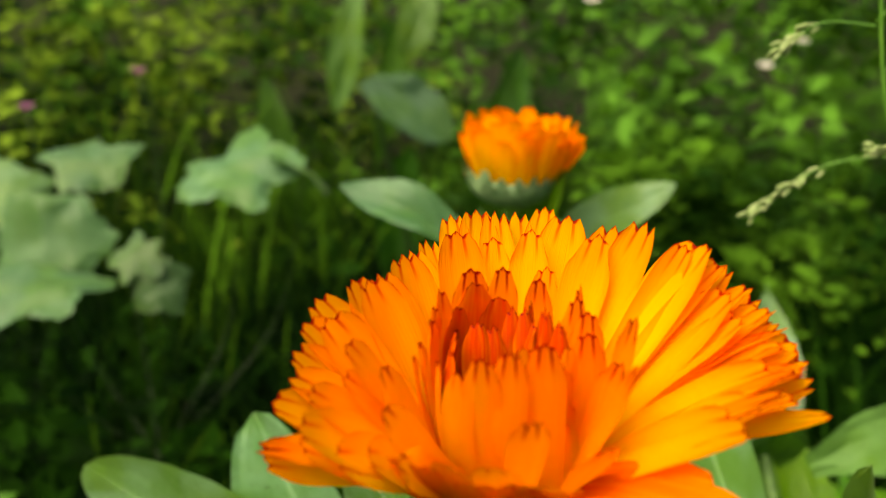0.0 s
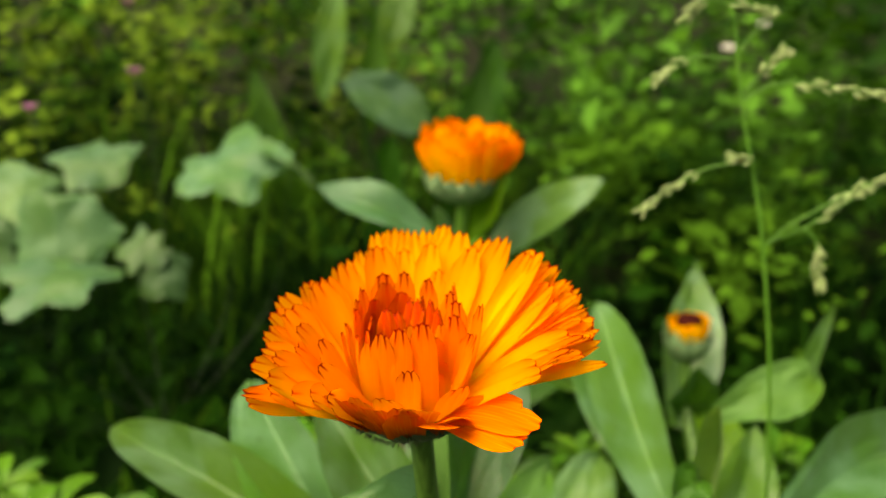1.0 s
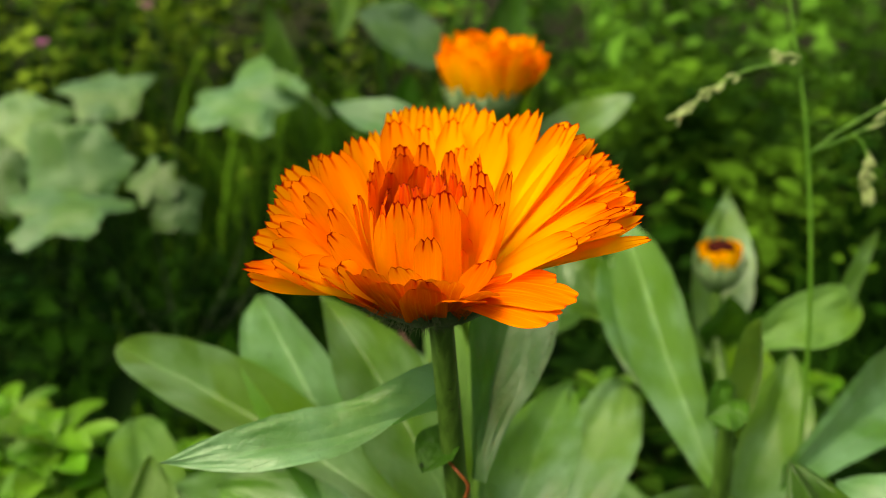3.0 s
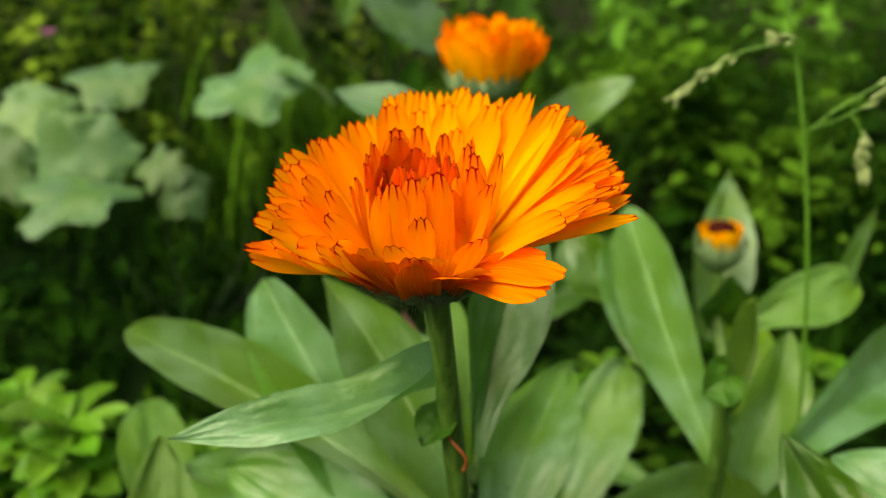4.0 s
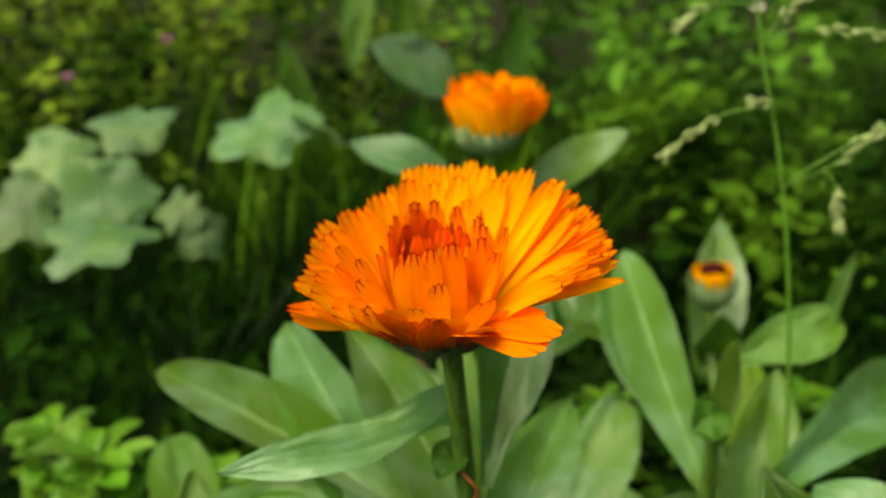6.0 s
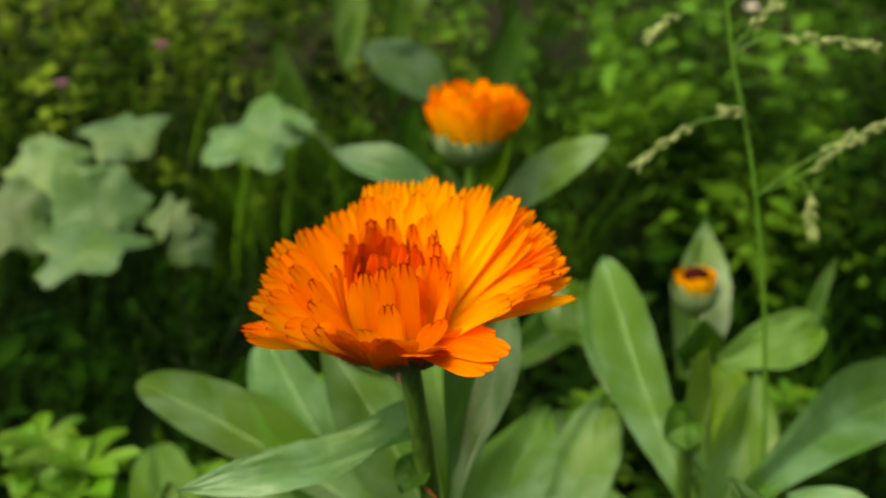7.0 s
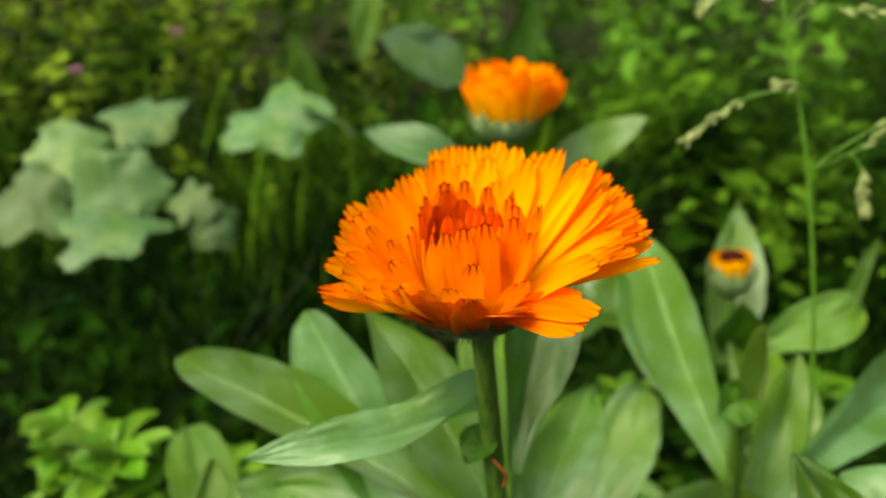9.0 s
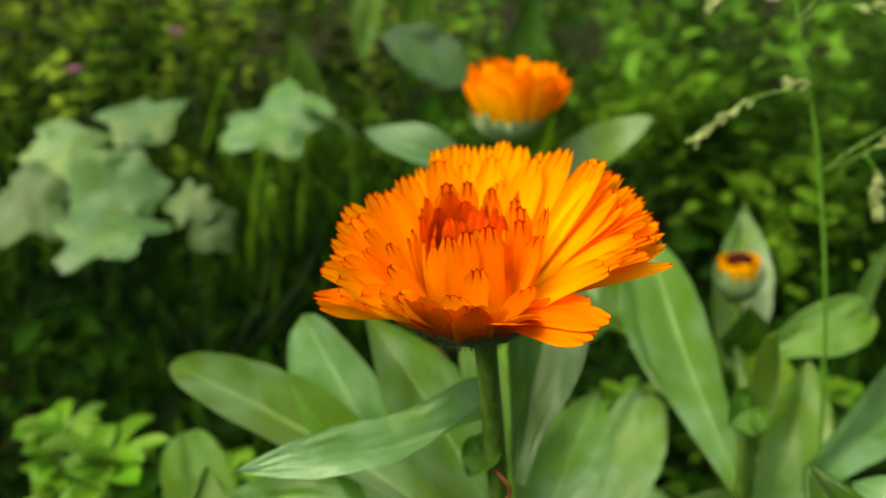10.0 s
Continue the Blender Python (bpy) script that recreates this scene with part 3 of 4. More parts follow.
rays([(-118, 18, 19.4, 7.4), (-104, 18, 20.0, 7.0), (-134, 13, 20.4, 7.2), (-88, 17, 20.4, 7.0), (-108, 22, 21.5, 6.4), (-124, 20, 22.0, 5.8)], petal_back_shaded, 0.0090, (-0.06, 0.0), (-0.05, 0.08), 0.0, 0.045, 0.1, 0.85, 0.12, 0.1, 0.0048)
# lone narrow rays with dark ends
rays([(-147, 39, 21.3, 4.0), (-131, 30, 23.0, 4.2), (-120, 21, 23.5, 4.6)], petal_inner, 0.0095, (-0.05, 0.0), (0.05, 0.14), 1.3, 0.05, 0.3, 0.85, 0.08)
rays([(-86, 35, 22.6, 4.1)], petal_inner, 0.0100, (-0.03, -0.01), (0.06, 0.1), 0.0, 0.05, 0.4, 0.9, 0.07)
rays([(-17, 53, 22.6, 3.0), (-44, 43, 23.3, 2.9), (-30, 47, 19.0, 4.4)], petal_inner, 0.0088, (-0.05, 0.0), (0.1, 0.2), 1.0, 0.06, 0.5, 0.9, 0.08)
# broad fingers that wall the heart in at the front
rays([(-66, 63, 18.0, 4.7), (-95, 60, 18.2, 4.3), (-110, 56, 18.2, 4.5)], petal_inner, 0.0084, (-0.07, -0.03), (0.08, 0.14), 0.0, 0.045, 0.42, 1.0, 0.07, 0.06)
rays([(-80, 68, 16.0, 5.2), (-127, 52, 16.0, 4.8), (-34, 64, 15.8, 5.0), (-50, 60, 14.5, 5.0)], petal_warm, 0.0080, (-0.08, -0.04), (0.1, 0.18), 0.0, 0.03, 0.4, 1.0, 0.08)
rays([(8, 63, 18.6, 4.2), (-12, 62, 17.2, 4.6)], petal_inner, 0.0084, (-0.08, -0.04), (0.1, 0.18), 0.0, 0.05, 0.4, 0.95, 0.08)
rays([(27, 66, 19.2, 4.2), (40, 61, 20.6, 2.6)], petal_inner, 0.0080, (-0.07, -0.03), (0.14, 0.24), 0.0, 0.07, 0.55, 0.9, 0.12)
rays([(-75, 52, 9.6, 6.6), (-110, 48, 9.6, 6.6), (-48, 50, 10.0, 6.6), (-138, 50, 11.0, 5.0), (-93, 40, 10.0, 6.6), (-62, 42, 10.0, 6.6)], petal_warm, 0.0085, (-0.06, -0.02), (0.1, 0.18), 0.0, 0.03, 0.2, 1.0, 0.08)
# slim red-tipped rays between the flank and the heart
rays([(152, 60, 20.0, 3.4), (163, 59, 18.6, 3.0), (172, 57, 17.6, 3.0), (-167, 52, 17.4, 2.8), (-160, 47, 17.3, 2.6), (-152, 53, 15.6, 2.8)], petal_flush, 0.0078, (-0.07, -0.02), (0.16, 0.28), 0.3, 0.05, 0.5, 0.8, 0.08)
# rounded red-orange rays behind the hollow
rays([(120, 61, 21.3, 5.4), (99, 65, 21.0, 4.2), (69, 64, 19.9, 3.9)], petal_inner, 0.0074, (-0.08, -0.04), (0.1, 0.18), 0.1, 0.04, 0.4, 0.9, 0.07, 0.06)
rays([(126, 66, 19.4, 6.6), (104, 63, 17.4, 5.2), (146, 62, 17.2, 4.6)], petal_ember, 0.0068, (-0.12, -0.08), (0.16, 0.22), 0.1, 0.035, 0.5, 0.95, 0.07, 0.08)
# the dark red heart
rays([(132, 66, 14.9, 3.8), (150, 60, 15.0, 3.4), (166, 63, 14.4, 3.2), (-172, 60, 14.0, 3.0), (114, 68, 14.0, 3.4)], petal_red, 0.0058, (-0.14, -0.08), (0.2, 0.3), 0.0, 0.05, 0.55, 0.85, 0.09, 0.2)
rays([(92, 66, 16.4, 3.4), (76, 68, 16.4, 3.2), (58, 70, 15.2, 3.0)], petal_red, 0.0060, (-0.22, -0.12), (0.25, 0.35), 0.0, 0.07, 0.6, 0.8, 0.16, 0.7)
rays([(72, 66, 17.0, 1.4), (48, 70, 17.0, 2.6), (36, 72, 16.6, 2.2), (14, 71, 16.2, 2.4), (-6, 71, 16.3, 2.0)], petal_red, 0.0058, (-0.10, -0.03), (0.3, 0.45), 0.0, 0.07, 0.6, 0.75, 0.12, 0.4)
for i in range(12):
    az, el = i * 137.5 + rng.uniform(-9, 9), rng.uniform(60, 84)
    add_petal(head, CROWN, az, el, rng.uniform(0.0075, 0.0105), rng.uniform(0.0020, 0.0030), petal_core, rng, rng.uniform(0.0022, 0.0044), rng.uniform(-0.2, -0.05), 0.3, rng.uniform(-0.8, 0.8), 0.0, 8, jag=0.06, taper=0.6, waist=0.7, blunt=0.16)
for i in range(46):
    r, a = 0.0042 * math.sqrt((i + 0.5) / 46), i * 2.39996
    p0 = CROWN + Vector((r * math.cos(a), r * math.sin(a), 0.002))
    tipz = Vector((r * math.cos(a) * 1.3, r * math.sin(a) * 1.3, rng.uniform(0.0060, 0.0085)))
    part("floret", tube([p0, p0.lerp(CROWN + tipz, 0.5), CROWN + tipz], (0.0004, 0.00065), 6, 4), floret_dark, head)


def hairs(parent, heart, radius, height, count, seed, material):
    """Short pale hairs on the cup, one joined fuzz."""
    rng = random.Random(seed)
    bm = bmesh.new()
    for _ in range(count):
        a, z = rng.uniform(0, 2 * math.pi), rng.uniform(-0.95, 0.05)
        r = radius * (0.5 + 0.55 * math.sin(min(1, (z + 1) * 0.9) * math.pi / 2))
        p = heart + Vector((r * math.cos(a), r * math.sin(a), z * height))
        d = Vector((math.cos(a), math.sin(a), rng.uniform(-0.9, 0.2))).normalized()
        q = p + d * rng.uniform(0.0008, 0.0017)
        s = d.cross(Vector((0, 0, 1))).normalized() * 0.00006
        t = d.cross(s).normalized() * 0.00006
        v = [bm.verts.new(x) for x in (p + s, p - s + t, p - s - t, q)]
        for f in ((0, 1, 3), (1, 2, 3), (2, 0, 3)):
            bm.faces.new([v[k] for k in f])
    return part("hair", bm, material, parent)


hairs(head, HEART + Vector((-0.0042, 0, -0.0004)), 0.0116, 0.0068, 1500, 8, hair_pale)


def add_leaf(plant, base, tip, width, material, up=(0, -0.35, 1), **how):
    return part("leaf", leaf(base, tip, width, up, **how), material, plant)


add_leaf(marigold, (0.0085, 0.1065, 0.3150), (-0.0398, 0.0870, 0.3145), 0.0118, leaf_near, (0.0, -0.45, 1), arch=0.03, fold=0.16, wave=0.09, foot=0.7, peak=0.42, turn=-0.2, blunt=1.0, clasp=0.7, nv=44, seed=2, lip=0.4)
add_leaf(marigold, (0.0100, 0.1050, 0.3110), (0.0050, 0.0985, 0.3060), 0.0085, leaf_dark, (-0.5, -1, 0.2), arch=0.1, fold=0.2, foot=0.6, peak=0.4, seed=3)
add_leaf(marigold, (0.0150, 0.113, 0.2940), (0.0262, 0.1420, 0.3380), 0.0180, leaf_near, (0.35, -1, 0.6), arch=-0.05, fold=0.34, foot=0.12, peak=0.62, seed=4)
add_leaf(marigold, (0.0100, 0.1330, 0.2660), (-0.0285, 0.1700, 0.3090), 0.0225, leaf_pale, (0.1, -1, 0.55), arch=0.03, fold=0.5, wave=0.03, peak=0.42, blunt=1.15, foot=0.4, seed=5, ripple=0.06)
add_leaf(marigold, (0.0120, 0.1420, 0.2150), (-0.0545, 0.2000, 0.2945), 0.0265, leaf_pale, (0.1, -1, 0.5), arch=0.03, fold=0.55, wave=0.03, peak=0.62, blunt=0.55, seed=6, ripple=0.06)
add_leaf(marigold, (0.0120, 0.1370, 0.2500), (-0.1031, 0.2050, 0.2735), 0.0205, leaf_near, (0.15, -0.7, 1), arch=0.05, fold=0.62, wave=0.03, peak=0.6, blunt=0.75, seed=7, ripple=0.06)
add_leaf(marigold, (0.0200, 0.1350, 0.2480), (0.0408, 0.1940, 0.2705), 0.0240, leaf_pale, (-0.1, -0.8, 0.7), arch=0.06, fold=0.30, peak=0.4, blunt=1.0, foot=0.5, seed=8)
add_leaf(marigold, (0.0165, 0.118, 0.2600), (0.0080, 0.0980, 0.2935), 0.0160, leaf_pale, (0, -1, 0.4), arch=0.1, fold=0.17, blunt=0.5, seed=9)
add_leaf(marigold, (0.0120, 0.140, 0.2300), (-0.0840, 0.1900, 0.2300), 0.0330, leaf_pale, (0, -0.6, 1), arch=0.08, seed=10)
add_leaf(marigold, (0.0100, 0.130, 0.2350), (-0.0600, 0.1650, 0.2500), 0.0260, leaf_pale, (0, -0.8, 1), arch=0.04, seed=11)
add_leaf(marigold, (0.0200, 0.140, 0.2250), (0.1073, 0.2000, 0.2150), 0.0320, leaf_near, (-0.1, -0.6, 1), arch=0.12, seed=12)
add_leaf(marigold, (0.0300, 0.180, 0.2000), (0.0653, 0.2500, 0.2380), 0.0260, leaf_pale, (-0.2, -0.7, 0.8), arch=0.06, blunt=0.5, seed=13)
part("withered_petal", tube([(0.0088, 0.1020, 0.3072), (0.0115, 0.0985, 0.3066), (0.0136, 0.0985, 0.3035), (0.0130, 0.1000, 0.2995)], (0.0002, 0.00045), 6, 12), curl_brown, marigold, "brown curled dry strand")

# ---- the half-open marigold behind it ----
HEART_B = Vector((0.0125, 0.292, 0.3375))
second = thing("calendula_plant", (0.012, 0.33, 0.0), "half-open orange pot marigold with broad green leaves", "flower", "marigolds")
part("stem", tube([(0.014, 0.335, -0.01), (0.010, 0.33, 0.15), (0.008, 0.318, 0.28), (0.0105, 0.30, 0.31), (0.0123, 0.292, 0.332)], (0.0034, 0.0022), 10, 20), stem_light, second)
head_b = involucre(HEART_B + Vector((-0.0015, 0, 0.0015)), 0.0150, 0.0105, bract_soft, second, 9, (-0.001, 0), 0.35)
rng = random.Random(21)
for ring, (count, el, reach, wide) in enumerate(((24, 42, 0.0262, 0.0080), (20, 52, 0.0268, 0.0078), (16, 62, 0.0255, 0.0070))):
    for i in range(count):
        az = 360 * (i + 0.5 * ring) / count + rng.uniform(-6, 6)
        flare = max(0.0, math.cos(radians(az + 12))) ** 3
        add_petal(head_b, HEART_B, az, el + rng.uniform(-4, 4) - 10 * flare, reach * rng.uniform(0.9, 1.04) * (1 + 0.06 * flare), wide * rng.uniform(0.85, 1.15), petal_soft, rng, 0.0125 - 0.0022 * ring, rng.uniform(-0.08, 0.0), 0.14, rng.uniform(-0.25, 0.25), 0.001, 8, jag=0.03, taper=0.2)
for i in range(24):
    r, a = 0.005 * math.sqrt((i + 0.5) / 24), i * 2.39996
    p0 = HEART_B + Vector((r * math.cos(a), r * math.sin(a), 0.002))
    part("floret", tube([p0, p0 + Vector((0, 0, 0.006)), p0 + Vector((0, 0, 0.011))], (0.0005, 0.0008), 6, 3), floret_dark, head_b)
add_leaf(second, (0.0080, 0.3080, 0.3010), (-0.0518, 0.3164, 0.3272), 0.0190, leaf_glaucous, (0.1, -0.8, 1), arch=0.08, fold=0.17, seed=21)
add_leaf(second, (0.0120, 0.3080, 0.2900), (0.0681, 0.2997, 0.3358), 0.0205, leaf_pale, (-0.45, -0.75, 0.8), arch=0.0, fold=0.08, wave=0.03, seed=22, ripple=0.05)
add_leaf(second, (0.0130, 0.2980, 0.3080), (0.0290, 0.2860, 0.3420), 0.0110, leaf_bright, (-0.4, -1, 0.2), arch=0.05, fold=0.2, seed=23)
add_leaf(second, (0.0080, 0.3000, 0.3020), (0.0010, 0.2900, 0.3270), 0.0085, leaf_glaucous, (0, -1, 0.3), arch=0.05, seed=24)
add_leaf(second, (0.0130, 0.3200, 0.2500), (-0.0350, 0.3500, 0.2850), 0.0240, leaf_near, (0, -0.6, 1), seed=25)
add_leaf(second, (0.0680, 0.2850, 0.2450), (0.0448, 0.3000, 0.2710), 0.0230, leaf_pale, (0, -1, 0.3), blunt=0.5, seed=26)
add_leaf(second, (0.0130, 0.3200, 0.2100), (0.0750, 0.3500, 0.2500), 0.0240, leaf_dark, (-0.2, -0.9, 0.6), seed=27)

# ---- the budding marigold with a dark eye ----
HEART_C = Vector((0.1072, 0.2975, 0.2665))
third = thing("calendula_plant", (0.108, 0.24, 0.0), "pot marigold bud opening orange round a dark eye", "flower", "marigolds")
part("stem", tube([(0.106, 0.235, -0.01), (0.108, 0.24, 0.12), (0.108, 0.262, 0.21), (0.107, 0.29, 0.24), (0.107, 0.2985, 0.264)], (0.0036, 0.0022), 10, 20), stem_green, third)
head_c = involucre(HEART_C, 0.0086, 0.0105, bract_soft, third, 15, (0, -0.002), 0.62)
rng = random.Random(33)
for i in range(26):
    az = 360 * i / 26 + rng.uniform(-5, 5)
    add_petal(head_c, HEART_C, az, 50 + rng.uniform(-4, 4), rng.uniform(0.0116, 0.0132), rng.uniform(0.0036, 0.005), petal_bud, rng, 0.0066, -0.06, 0.15, rng.uniform(-0.3, 0.3), -0.001, 6)
eye_rows = [[HEART_C + Vector((math.cos(a) * r, math.sin(a) * r, z)) for a in (2 * math.pi * i / 20 for i in range(20))] for r, z in ((0.0036, 0.001), (0.0054, 0.0065), (0.0053, 0.0096), (0.0040, 0.0106), (0.0002, 0.0108))]
part("disc", sheet(eye_rows, True), eye_dark, head_c, "dark maroon centre")
add_leaf(third, (0.1075, 0.2950, 0.2250), (0.1225, 0.3565, 0.2815), 0.0270, leaf_pale, (0.1, -1, 0.6), arch=0.03, fold=0.2, wave=0.03, peak=0.4, blunt=1.3, foot=0.5, seed=31)
add_leaf(third, (0.0930, 0.1950, 0.2250), (0.0645, 0.2700, 0.2945), 0.0225, leaf_pale, (-0.35, -1, 0.5), arch=0.03, fold=0.52, wave=0.03, peak=0.6, blunt=0.7, foot=0.22, seed=32, ripple=0.06)
add_leaf(third, (0.0812, 0.1650, 0.2740), (0.0832, 0.1610, 0.3098), 0.0085, leaf_weed, (-0.9, -1, 0.1), arch=-0.04, fold=0.6, foot=0.5, peak=0.4, blunt=0.4, seed=33)
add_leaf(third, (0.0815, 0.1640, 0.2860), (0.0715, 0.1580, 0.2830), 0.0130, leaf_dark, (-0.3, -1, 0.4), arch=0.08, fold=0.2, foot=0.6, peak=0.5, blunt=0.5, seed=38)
part("side_stem", tube([(0.104, 0.235, 0.12), (0.086, 0.19, 0.21), (0.0805, 0.168, 0.252), (0.0795, 0.166, 0.278)], (0.0028, 0.0022), 8, 12), stem_green, third)
add_leaf(third, (0.1100, 0.2560, 0.2540), (0.1500, 0.2640, 0.2690), 0.0215, leaf_weed, (-0.1, -1, 0.9), arch=0.10, fold=0.12, wave=0.05, droop=0.1, blunt=0.38, peak=0.55, foot=0.35, seed=34)
add_leaf(third, (0.1450, 0.2640, 0.2640), (0.1530, 0.2660, 0.2960), 0.0065, leaf_near, (-0.9, -1, 0.2), arch=-0.05, fold=0.3, blunt=0.8, peak=0.3, foot=0.8, seed=39)
add_leaf(third, (0.0990, 0.2300, 0.2200), (0.0625, 0.2900, 0.2750), 0.0240, leaf_near, (-0.2, -1, 0.6), arch=0.04, fold=0.3, peak=0.62, blunt=0.5, foot=0.4, seed=40)
add_leaf(third, (0.1020, 0.2150, 0.1950), (0.1196, 0.2400, 0.2590), 0.0230, leaf_pale, (-0.3, -1, 0.3), arch=0.04, fold=0.30, seed=35)
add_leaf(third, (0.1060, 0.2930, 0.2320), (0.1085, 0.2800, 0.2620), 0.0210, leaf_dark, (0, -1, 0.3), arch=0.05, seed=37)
add_leaf(third, (0.1060, 0.2600, 0.2050), (0.1215, 0.3000, 0.2400), 0.0230, leaf_bright, (0, -0.8, 0.8), arch=0.05, seed=36)

# ---- leafy marigold plants without open flowers ----
right_plant = thing("calendula_plant", (0.15, 0.17, 0.0), "leafy green marigold plant without flowers", "plant", "leafy plants")
part("stem", tube([(0.15, 0.17, -0.01), (0.148, 0.17, 0.1), (0.14, 0.165, 0.2), (0.135, 0.16, 0.24)], (0.003, 0.002), 8, 10), stem_light, right_plant)
add_leaf(right_plant, (0.1061, 0.190, 0.2390), (0.2180, 0.300, 0.2225), 0.0300, leaf_near, (-0.3, -0.9, 0.8), arch=0.05, fold=0.36, peak=0.5, foot=0.3, seed=41)
add_leaf(right_plant, (0.1080, 0.1000, 0.2600), (0.0824, 0.1277, 0.2915), 0.0200, leaf_near, (-0.15, -1, 0.45), arch=0.05, fold=0.36, peak=0.4, foot=0.6, seed=42)
add_leaf(right_plant, (0.1380, 0.1300, 0.2500), (0.1100, 0.1650, 0.2600), 0.0240, leaf_near, (0, -0.6, 1), arch=0.06, seed=43)
add_leaf(right_plant, (0.1380, 0.1700, 0.2000), (0.1120, 0.1900, 0.2250), 0.0300, leaf_near, (0, -0.8, 0.8), arch=0.06, seed=44)
left_plant = thing("calendula_plant", (-0.07, 0.15, 0.0), "low leafy green marigold plant", "plant", "leafy plants")
part("stem", tube([(-0.07, 0.15, -0.01), (-0.07, 0.15, 0.1), (-0.072, 0.155, 0.17), (-0.072, 0.157, 0.2)], (0.003, 0.002), 8, 10), stem_light, left_plant)
add_leaf(left_plant, (-0.0660, 0.1300, 0.2250), (-0.0764, 0.1600, 0.2640), 0.0220, leaf_weed, (0.5, -1, 0.3), arch=0.05, fold=0.15, peak=0.35, foot=0.7, seed=51)
add_leaf(left_plant, (-0.0750, 0.1650, 0.2000), (-0.1150, 0.2300, 0.2300), 0.0240, leaf_weed, (0.2, -0.8, 0.8), arch=0.1, fold=0.17, blunt=0.5, seed=52)
add_leaf(left_plant, (-0.0700, 0.1550, 0.1900), (-0.0250, 0.1400, 0.2350), 0.0280, leaf_pale, (0, -0.8, 0.8), arch=0.06, seed=53)
add_leaf(left_plant, (-0.0700, 0.1550, 0.1850), (-0.1200, 0.1500, 0.2250), 0.0280, leaf_pale, (0.1, -0.8, 0.8), arch=0.06, seed=54)
# low leaves round each marigold's foot
rng = random.Random(77)
for plant, foot, count in ((marigold, (0.015, 0.14), 12), (third, (0.108, 0.24), 12), (right_plant, (0.15, 0.17), 10), (left_plant, (-0.07, 0.15), 9), (second, (0.012, 0.33), 10)):
    for i in range(count):
        a = 2 * math.pi * i / count + rng.uniform(-0.3, 0.3)
        h = rng.uniform(0.05, 0.17)
        o = Vector((math.cos(a), math.sin(a), 0))
        p0 = Vector((foot[0], foot[1], h)) + o * 0.004
        p1 = p0 + o * rng.uniform(0.055, 0.085) + Vector((0, 0, rng.uniform(0.01, 0.05)))
        add_leaf(plant, p0, p1, rng.uniform(0.022, 0.032), rng.choice((leaf_near, leaf_pale, leaf_near)), (0, -0.2, 1), arch=0.1, droop=rng.uniform(0, 0.2), seed=100 + i, nu=6, nv=12)

# ---- flowering grass stalk ----
stalk = thing("grass_stalk", (0.118, 0.20, 0.0), "thin green grass stalk with a loose pale seed head", "grass")
part("stem", tube([(0.120, 0.20, -0.01), (0.117, 0.202, 0.17), (0.1119, 0.2042, 0.2777), (0.1040, 0.2078, 0.3405), (0.0945, 0.2140, 0.3850), (0.0900, 0.2166, 0.4220)], (0.00085, 0.00036), 8, 40), stem_grass, stalk)
rng = random.Random(5)


def spray(points, spikes):
    branch = part("branch", tube(points, (0.00036, 0.0002), 6, 12), stem_grass, stalk)
    for k in range(spikes * 4):
        t = 0.52 + 0.48 * ((k + 0.6) / (4 * spikes)) ** 0.8
        p = along(points, min(t, 1.0))
        d = (along(points, min(1, t + 0.02)) - along(points, t - 0.05)).normalized()
        off = Vector((rng.uniform(-1, 1), rng.uniform(-1, 1), rng.uniform(-1.2, 0.7)))
        d = (d + off * 0.35).normalized()
        long = rng.uniform(0.0012, 0.0021)
        part("spikelet", ball(p + off * 0.0011 + d * long * 0.6, (0.00048, 0.00048, long), facing(d), 6, 5), spike_green, branch)
    return branch


spray([(0.1050, 0.2080, 0.3385), (0.1126, 0.207, 0.3460), (0.1278, 0.205, 0.3567), (0.1381, 0.204, 0.3619)], 8)
spray([(0.1050, 0.2080, 0.3390), (0.1195, 0.212, 0.3443), (0.1390, 0.215, 0.3570)], 7)
spray([(0.1165, 0.2080, 0.3440), (0.1195, 0.207, 0.3400), (0.1224, 0.207, 0.3270)], 8)
spray([(0.0990, 0.2110, 0.3635), (0.0848, 0.214, 0.3600), (0.0688, 0.217, 0.3466)], 9)
spray([(0.0947, 0.2140, 0.3810), (0.1079, 0.212, 0.3870), (0.1348, 0.210, 0.3834)], 8)
spray([(0.0948, 0.2140, 0.3820), (0.0996, 0.214, 0.3882), (0.1059, 0.214, 0.3953)], 7)
spray([(0.0925, 0.2150, 0.3930), (0.0803, 0.216, 0.3935), (0.0709, 0.216, 0.3873)], 7)
spray([(0.0922, 0.2150, 0.3940), (0.0995, 0.214, 0.4039), (0.1010, 0.214, 0.4060), (0.0914, 0.214, 0.4090)], 8)
spray([(0.1000, 0.2100, 0.3600), (0.0990, 0.209, 0.3650), (0.0925, 0.208, 0.3659)], 5)
spray([(0.0915, 0.2160, 0.4080), (0.0830, 0.216, 0.4100), (0.0780, 0.216, 0.4050)], 5)

